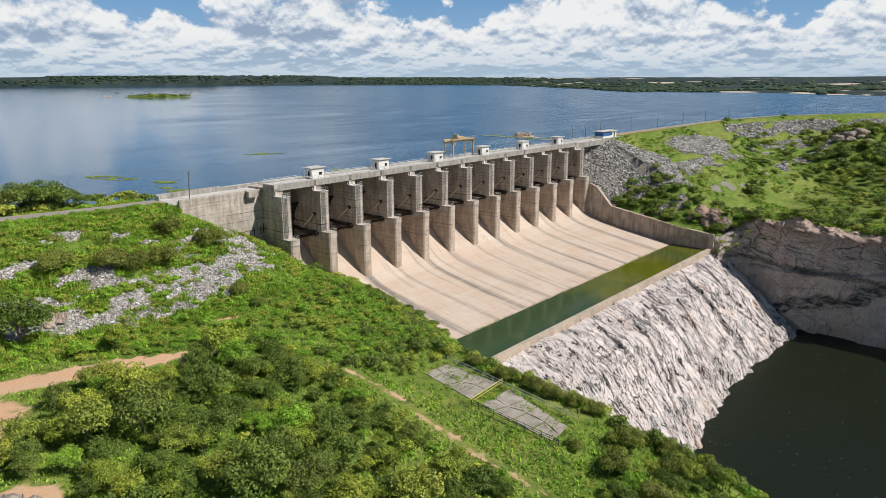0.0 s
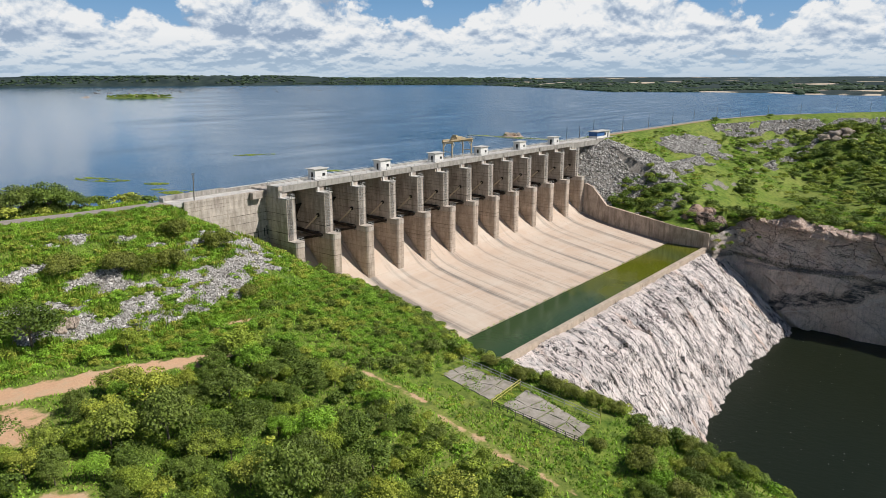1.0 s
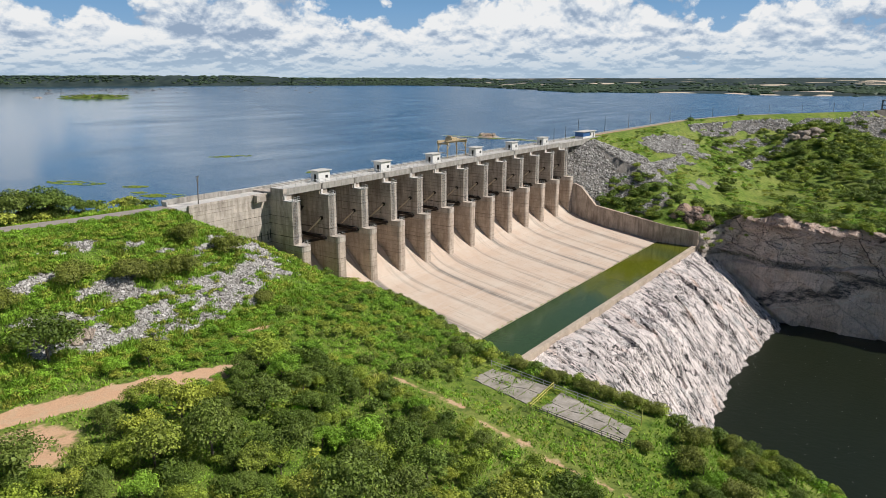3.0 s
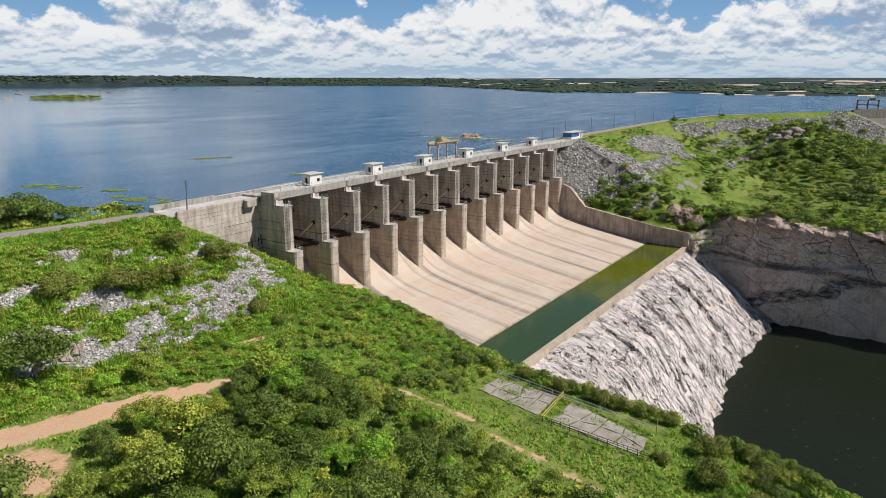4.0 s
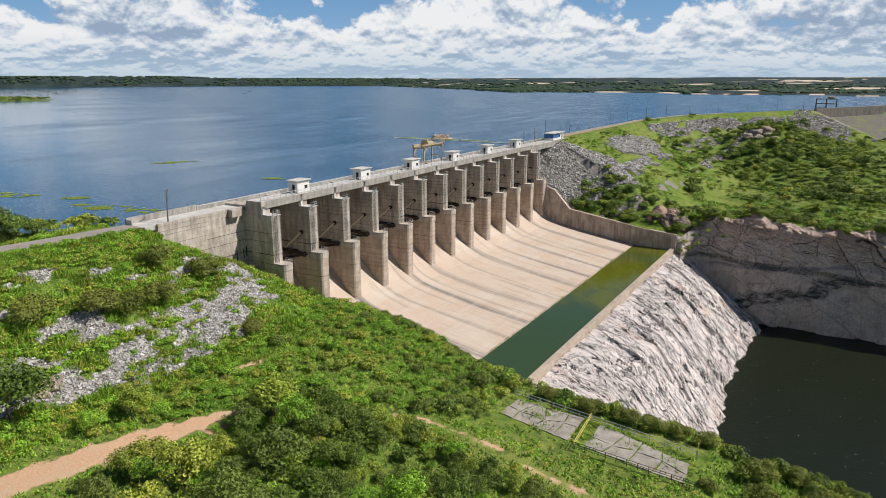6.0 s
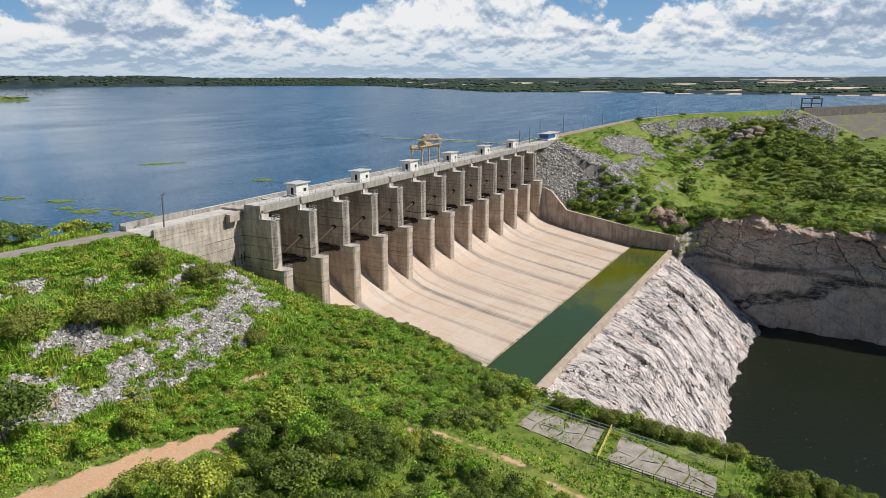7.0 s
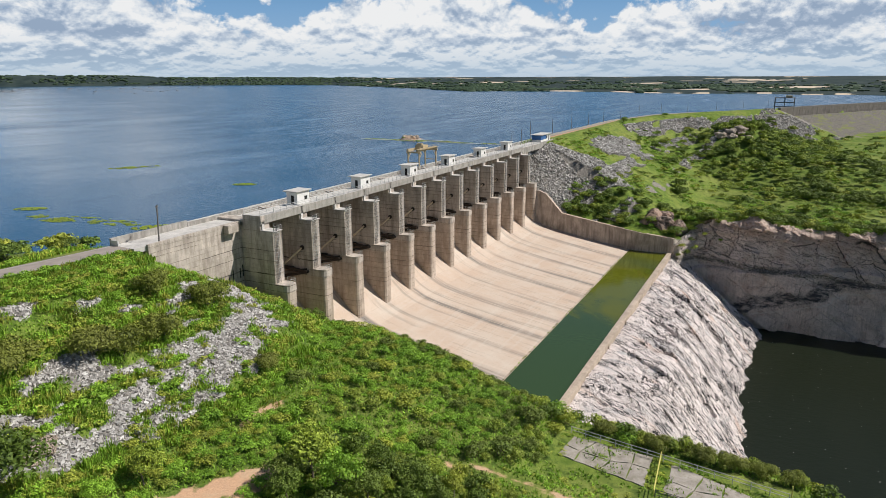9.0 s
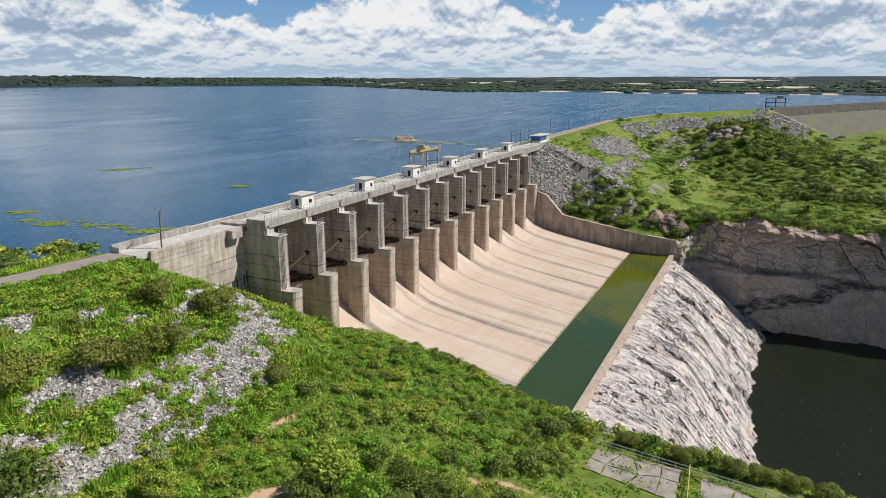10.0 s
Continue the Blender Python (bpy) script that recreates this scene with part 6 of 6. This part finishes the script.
def build_blue_house():
    t = thing("valve_house", "low white building with blue walls and a flat pale roof", "building")
    bm = B()
    box(bm, 0, 0.25, 0, 4.2, 0, 2.9)
    box(bm, 12.75, 13.0, 0, 4.2, 0, 2.9)
    box(bm, 0.25, 12.75, 3.95, 4.2, 0, 2.9)
    for x0, x1 in ((0.25, 7.6), (9.0, 10.6), (11.8, 12.75)):
        box(bm, x0, x1, 0, 0.25, 0, 2.9)
    box(bm, 7.6, 9.0, 0, 0.25, 0, 1.0)
    box(bm, 7.6, 9.0, 0, 0.25, 2.2, 2.9)
    box(bm, 10.6, 11.8, 0, 0.25, 2.2, 2.9)
    part("wall", bm, M_WHITE, t)
    part("blue_panel", box(B(), -0.03, 7.5, -0.04, -0.004, 0.9, 2.86), M_BLUE, t, "blue painted wall panel")
    part("blue_panel", box(B(), -0.05, -0.004, 0.0, 4.2, 0.9, 2.86), M_BLUE, t, "blue painted wall panel")
    part("roof", box(B(), -0.6, 13.8, -0.6, 4.8, 2.9, 3.15, 0.04), M_DECK, t)
    part("window", box(B(), 7.62, 8.98, 0.1, 0.14, 1.02, 2.18), M_DARK, t, "dark window pane")
    part("door", box(B(), 10.62, 11.78, 0.1, 0.14, 0.02, 2.18), M_DARK, t, "dark door")
    return t


house = build_blue_house()
house.matrix_basis = Matrix.Translation((180.5, -9.8, 0.0))
platform = thing("house_platform", "grey concrete platform under the blue building, overhanging the slope", "platform")
part("slab", box(B(), 179.05, 199.0, -10.4, -4.6, -0.5, -0.004), M_SMOOTH, platform)
part("beam", box(B(), 179.05, 199.0, -10.4, -9.7, -3.0, -0.51), M_SMOOTH, platform)
part("wall", box(B(), 186.1, 199.0, -9.6, -5.0, -12.0, -0.51), M_CONC, platform)


def build_pad():
    """Old cracked concrete platform with its railings."""
    t = thing("concrete_pad", "cracked weathered concrete pad with weeds in its joints", "slab")
    rnd = random.Random(4)
    # two slabs with a weedy gap between them, each cracked into uneven panels
    for a, b, c, d in (((-20.8, -81.7), (-14.5, -82.4), (-14.8, -94.6), (-23.2, -94.8)), ((-23.4, -97.0), (-15.2, -97.2), (-19.6, -112.2), (-25.2, -112.6))):
        a, b, c, d = Vector(a), Vector(b), Vector(c), Vector(d)
        nu, nv = 2, 4
        grid = {}
        for i in range(nu + 1):
            for j in range(nv + 1):
                u = min(max(i / nu + (rnd.uniform(-0.12, 0.12) if 0 < i < nu else rnd.uniform(-0.015, 0.015)), 0), 1)
                v = min(max(j / nv + (rnd.uniform(-0.07, 0.07) if 0 < j < nv else rnd.uniform(-0.012, 0.012)), 0), 1)
                grid[i, j] = a.lerp(b, u).lerp(d.lerp(c, u), v)
        for i in range(nu):
            for j in range(nv):
                quad = [grid[i, j], grid[i + 1, j], grid[i + 1, j + 1], grid[i, j + 1]]
                mid = sum(quad, Vector((0, 0))) / 4
                ring = []
                for k in range(4):
                    for f in (0.0, 0.33, 0.66):
                        p = quad[k].lerp(quad[(k + 1) % 4], f)
                        ring.append(tuple(p + (mid - p).normalized() * (0.05 + (rnd.uniform(0.0, 0.16) if f else 0.0))))
                z = -26.08 + 0.027 * (mid.y + 82) + rnd.uniform(-0.02, 0.02)
                part("panel", slab(B(), ring, z - 0.5, z), M_PAD, t)
    return t


build_pad()
for _ in range(210):
    k = rng.choice((0.0, 0.22, 0.45, 0.45, 0.47, 0.49, 0.49, 0.73, 1.0)) + rng.uniform(-0.03, 0.03)
    side = rng.choice((0.02, 0.5, 0.98, rng.random(), rng.random()))
    x, y = -20.8 - 4.6 * k + side * (6.4 + 1.5 * math.sin(3.1 * k)), -81.5 - 31 * k
    plant("tuft%d" % rng.choice((0, 1, 2)), x, y, rng.uniform(0.10, 0.40), 0.35, z=-26.15 + 0.027 * (y + 82), mass="weeds in the slab joints")
for _ in range(90):
    x = rng.choice((26, 40, 58, 75, 96, 120, 128, 140)) + rng.gauss(0, 4)
    plant("tuft%d" % rng.choice((0, 2, 3)), x, -55.45, rng.uniform(0.10, 0.30), 0.8, z=-38.5, mass="weeds along the apron end")
f1 = railing("pad_railing", (-14.0, -81.8, -26.0), (-17.2, -112.6, -26.9), None, 1.1, 2.4, 2, 0.05, M_RAIL)
tagged(f1, "pale pipe railing along the far edge of the pad", "railing")
f1 = railing("pad_railing", (-25.0, -96.5, -26.3), (-25.6, -114.0, -27.0), None, 1.1, 1.6, 3, 0.045, M_LADDER)
tagged(f1, "dark steel railing along the near edge of the pad", "railing")
f1 = railing("pad_railing", (-25.0, -96.3, -26.3), (-14.9, -95.6, -26.3), None, 1.1, 3.4, 2, 0.06, M_YELLOW)
tagged(f1, "yellow pipe railing across the pad", "railing")
gp = thing("gate_post", "tall yellow pipe post at the corner of the pad", "post")
part("shaft", rod(B(), (-17.6, -112.8, -27.2), (-17.6, -112.8, -24.3), 0.09, 8), M_YELLOW, gp)


def build_far_wall():
    """The old concrete dam that carries on beyond the far embankment."""
    t = thing("far_dam_wall", "long dark streaked concrete dam wall curving away", "dam wall", kind="structure")
    line = ((563, -98), (605, -118), (645, -138), (705, -171), (764, -206), (860, -263))
    for (ax, ay), (bx, by) in zip(line, line[1:]):
        m = 4
        for k in range(m):
            p, q = Vector((ax, ay)).lerp(Vector((bx, by)), k / m), Vector((ax, ay)).lerp(Vector((bx, by)), (k + 1) / m - 0.004)
            nrm = Vector((-(q - p).y, (q - p).x)).normalized() * 2.5
            part("block", slab(B(), [tuple(p), tuple(q), tuple(q + nrm), tuple(p + nrm)], -16, 0.8), M_FARWALL, t)
    return t


def build_tower():
    t = thing("intake_frame", "rusty brown steel hoist frame on legs in the lake", "frame")
    for x in (0, 12, 24):
        for y in (0, 7):
            part("column", box(B(), x - 0.6, x + 0.6, y - 0.6, y + 0.6, -24, 9.5), M_FARWALL, t)
    for z in (-0.5, 4.3, 9.5):
        part("beam", box(B(), -1, 25, -0.7, 7.7, z, z + 0.8), M_FARWALL, t)
    part("hoist_house", box(B(), 13, 21, 0.5, 6.5, 10.3, 12.6, 0.1), M_CRANE, t, "brown hoist housing")
    return t


def build_far_face():
    """Rockfill slope below the old dam wall, in shallow benches."""
    line = ((548, -92), (563, -100.5), (605, -120.5), (645, -140.5), (705, -173.5), (764, -208.5), (860, -265.5))
    d = np.array([0, 3, 6, 14, 17, 26, 29, 38, 41, 60.0])
    z = np.array([-7.0, -7.2, -9.0, -13.0, -13.2, -17.8, -18.0, -22.5, -22.7, -33.0])
    px = np.concatenate([np.linspace(a[0], b[0], 12)[:-1] for a, b in zip(line, line[1:])])
    py = np.concatenate([np.linspace(a[1], b[1], 12)[:-1] for a, b in zip(line, line[1:])])
    X = px[None] - 0.47 * d[:, None]
    Y = py[None] - 0.88 * d[:, None]
    Z = np.repeat(z[:, None], len(px), 1) + 0.7 * (fbm(X / 6, Y / 6, 130, 3) - 0.5)
    tagged(link("rockfill_slope", grid_mesh("rockfill_slope", X, Y, Z), M_FARFACE), "dark rockfill slope with weedy benches below the old dam wall", "embankment", kind="structure")


build_far_wall()
build_far_face()
tower = build_tower()
tower.matrix_basis = pose(741, -89, -5.4, 0, 0, -90) @ Matrix.Diagonal((0.8, 0.8, 0.96, 1))


def boulder(x, y, s, sq=0.7, seed=0, mat=None, label="warm pale granite boulder", sink=0.3, z=None):
    r = random.Random(seed)
    bm = B()
    bmesh.ops.create_icosphere(bm, subdivisions=3, radius=1.0)
    off = Vector((r.uniform(0, 50), r.uniform(0, 50), 0))
    for v in bm.verts:
        k = 1 + 0.45 * (noise.noise(v.co * 1.1 + off)) + 0.12 * noise.noise(v.co * 3.5 + off)
        v.co = Vector((v.co.x * s * k, v.co.y * s * k * r.uniform(0.99, 1.01), v.co.z * s * sq * k))
    ob = part("boulder", bm, mat or M_BOULDER)
    z = float(land(np.array([x]), np.array([y]))[0]) if z is None else z
    ob.matrix_basis = Matrix.Translation((x, y, z + s * sq * (0.5 - sink)))
    return tagged(ob, label, "boulder", "boulders")


for k, (x, y, s) in enumerate(((380, -68, 3.8), (384, -72, 4.6), (377, -74, 3.2), (388, -78, 4.4), (381, -80, 3.0), (375, -83, 3.4), (386, -65, 2.8), (392, -92, 3.2), (-64.5, -29.5, 1.7), (-66.5, -30.5, 1.3), (-88.5, -76, 2.0), (-85.8, -78, 1.3), (-91, -74, 1.6))):
    boulder(x, y, s, 0.6, k)

for k, (x, y, z, s, q) in enumerate(((166.5, -57, -31.5, 3.6, 1.1), (167.5, -62, -29.5, 4.4, 1.2), (166.5, -67, -30.5, 4.0, 1.25), (168, -71.5, -31.0, 3.4, 1.1), (165.5, -60, -33.5, 2.8, 0.8), (171.0, -66, -27.0, 3.0, 0.9))):
    boulder(x, y, s, q, 40 + k, M_OUTCROP, "rusty jointed rock outcrop behind the training wall", 0.5, z)

# ---- lake ----


def weed_patch(x, y, rx, ry, turn, seed, n=2400, mat=None, label="yellow-green mat of floating weed on the lake", category="water weed", lift=0.02):
    r = np.random.default_rng(seed)
    a, q = r.uniform(0, 6.283, n), np.sqrt(r.random(n))
    u, v = q * np.cos(a) * rx, q * np.sin(a) * ry
    keep = fbm(u / (0.16 * rx) + seed, v / (0.40 * ry), seed, 4) > 0.49
    u, v = u[keep], v[keep]
    c, s = math.cos(radians(turn)), math.sin(radians(turn))
    px, py = x + c * u - s * v, y + s * u + c * v
    size = r.uniform(0.4, 1.2, len(px)) * min(0.5, 0.05 * (rx + ry))
    ang = np.linspace(0, 6.283, 7)[:-1]
    top = np.stack([px[:, None] + size[:, None] * np.cos(ang) * r.uniform(0.6, 1.2, (len(px), 6)), py[:, None] + size[:, None] * np.sin(ang) * r.uniform(0.6, 1.2, (len(px), 6)),
                    np.repeat(LAKE + lift + 0.10 * r.random((len(px), 1)), 6, 1)], -1)
    ob = link("floating_weed", poly_mesh("floating_weed", top.reshape(-1, 3), np.arange(6 * len(px)).reshape(-1, 6)), mat or M_ALGAE)
    tagged(ob, label, category, "weed mats", kind="stuff")


for k, (x, y, rx, ry, turn) in enumerate(((42, 112, 27, 5.5, -82), (46, 77, 9, 3.5, -45), (48, 147, 6, 3, -60), (38, 181, 17, 5.5, -72), (130, 116, 5.5, 3, -60), (152, 213, 15, 5, -37), (356, 150, 40, 5.5, -88), (356, 96, 26, 5, -90), (356, 186, 12, 4, -80))):
    weed_patch(x, y, rx, ry, turn, 400 + k)
for k, (x, y, rx, ry) in enumerate(((352.5, 178, 20, 1.6), (352, 108, 34, 1.5), (363, 140, 24, 1.4))):
    weed_patch(x, y, rx, ry, -89, 430 + k, 1500, M_FOAM, "thin white line of foam beside the floating weed", "foam", 0.15)


def islet(name, x, y, rx, ry, h, seed, label, bushes, boulders=4):
    xs = np.linspace(-1.3, 1.3, 27)
    X, Y = np.meshgrid(xs, xs)
    R = np.hypot(X, Y) * (1 + 0.5 * (fbm(X * 2 + seed, Y * 2, seed, 3) - 0.5))
    Z = LAKE - 0.8 + (h + 0.8) * np.clip(1 - R, -0.4, 1) ** 1 * (0.7 + 0.6 * fbm(X * 3, Y * 3, seed + 1, 3))
    me = grid_mesh(name, x + X * rx, y + Y * ry, Z)
    me.shade_smooth()
    ob = link(name, me, M_GROUND if rx > 40 else M_BOULDER)
    tagged(ob, label, "island", kind="structure")
    r = random.Random(seed)
    for k in range(boulders):
        a = r.uniform(0, 6.28)
        boulder(x + rx * 0.5 * math.cos(a), y + ry * 0.5 * math.sin(a), min(4.0, r.uniform(0.07, 0.13) * (rx + ry) / 2 + 0.6), 0.7, seed + k, z=LAKE + h * 0.4)
    for k in range(bushes):
        a, q = r.uniform(0, 6.28), math.sqrt(r.random()) * 0.85
        s = r.uniform(0.6, 1.2) * (0.6 if rx < 40 else 2.0)
        plant("copse%d" % r.choice((1, 2, 0)), x + rx * q * math.cos(a), y + ry * q * math.sin(a), s, 0.7, z=LAKE + h * (1 - q) * 0.5, mass="island bushes")


islet("rock_islet", 366, 160, 12, 11, 4.0, 501, "small rocky islet with scrub among floating weed", 3, 7)
islet("island", 760, 1540, 80, 110, 7.0, 502, "low wooded rocky island far out on the lake", 75, 12)
islet("rock_islet", 690, 1680, 14, 14, 3.0, 503, "small rocky islet beside the wooded island", 3, 4)

build_masses()
for k in list(PROTO):
    if not PROTO[k][1]:
        for o in (*PROTO[k][0].children_recursive, PROTO[k][0]):
            bpy.data.objects.remove(o)


def fish_cages():
    r = np.random.default_rng(9)
    bm = B()
    n = 0
    for _ in range(150):
        a = radians(r.uniform(46, 66))
        d = r.uniform(2300, 3700)
        x, y = -110 + d * math.cos(a), -130 + d * math.sin(a)
        s = r.uniform(2, 7)
        box(bm, x - s, x + s, y - s * 0.7, y + s * 0.7, LAKE - 0.2, LAKE + r.uniform(0.4, 1.6))
    ob = part("fish_cages", bm, M_FARWALL)
    tagged(ob, "scattered dark floating fish cages far out on the lake", "fish cages", kind="stuff")


fish_cages()


def far_woods():
    """Clumps of bush on the shores across the lake."""
    r = np.random.default_rng(21)
    n = 10500
    a = r.uniform(-12, 76, n)
    sr = shore_radius(a)
    d = sr + 45 + np.abs(r.normal(0, 500, n))
    x, y = -110 + d * np.cos(np.radians(a)), -130 + d * np.sin(np.radians(a))
    keep = (bare_amount(x, y) < 0.4) & (d < 4850) & (fbm(x / 180, y / 180, 33, 3) > 0.42)
    x, y = x[keep], y[keep]
    z = land(x, y)
    ico = B()
    bmesh.ops.create_icosphere(ico, subdivisions=1, radius=1.0)
    v0 = np.array([tuple(v.co) for v in ico.verts])
    f0 = np.array([[v.index for v in f.verts] for f in ico.faces])
    ico.free()
    m = len(x)
    s = r.uniform(4, 11, m)
    v = v0[None] * r.uniform(0.7, 1.3, (m, len(v0), 1)) * s[:, None, None] * (1.3, 1.3, 0.55)
    v = v + np.stack([x, y, z + 1.0], -1)[:, None]
    f = f0[None] + (np.arange(m) * len(v0))[:, None, None]
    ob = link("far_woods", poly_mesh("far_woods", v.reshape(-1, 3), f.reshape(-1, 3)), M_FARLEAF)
    tagged(ob, "dark green low woods on the far lake shore", "woods", kind="stuff")


far_woods()


def foam():
    r = np.random.default_rng(17)
    n = 130
    x, y = 40 + 120 * r.random(n), -104 - 70 * r.random(n) ** 1.3
    s = r.uniform(0.04, 0.13, n)[:, None]
    a = r.uniform(0, 6.283, n)[:, None] + np.linspace(0, 6.283, 6)[:-1]
    co = np.stack([x[:, None] + s * np.cos(a) * 1.6, y[:, None] + s * np.sin(a), np.full((n, 5), POOL + 0.01)], -1)
    ob = link("foam_flecks", poly_mesh("foam_flecks", co.reshape(-1, 3), np.arange(5 * n).reshape(n, 5)), M_WHITE)
    tagged(ob, "small pale foam flecks drifting on the dark pool", "foam", kind="stuff")


foam()
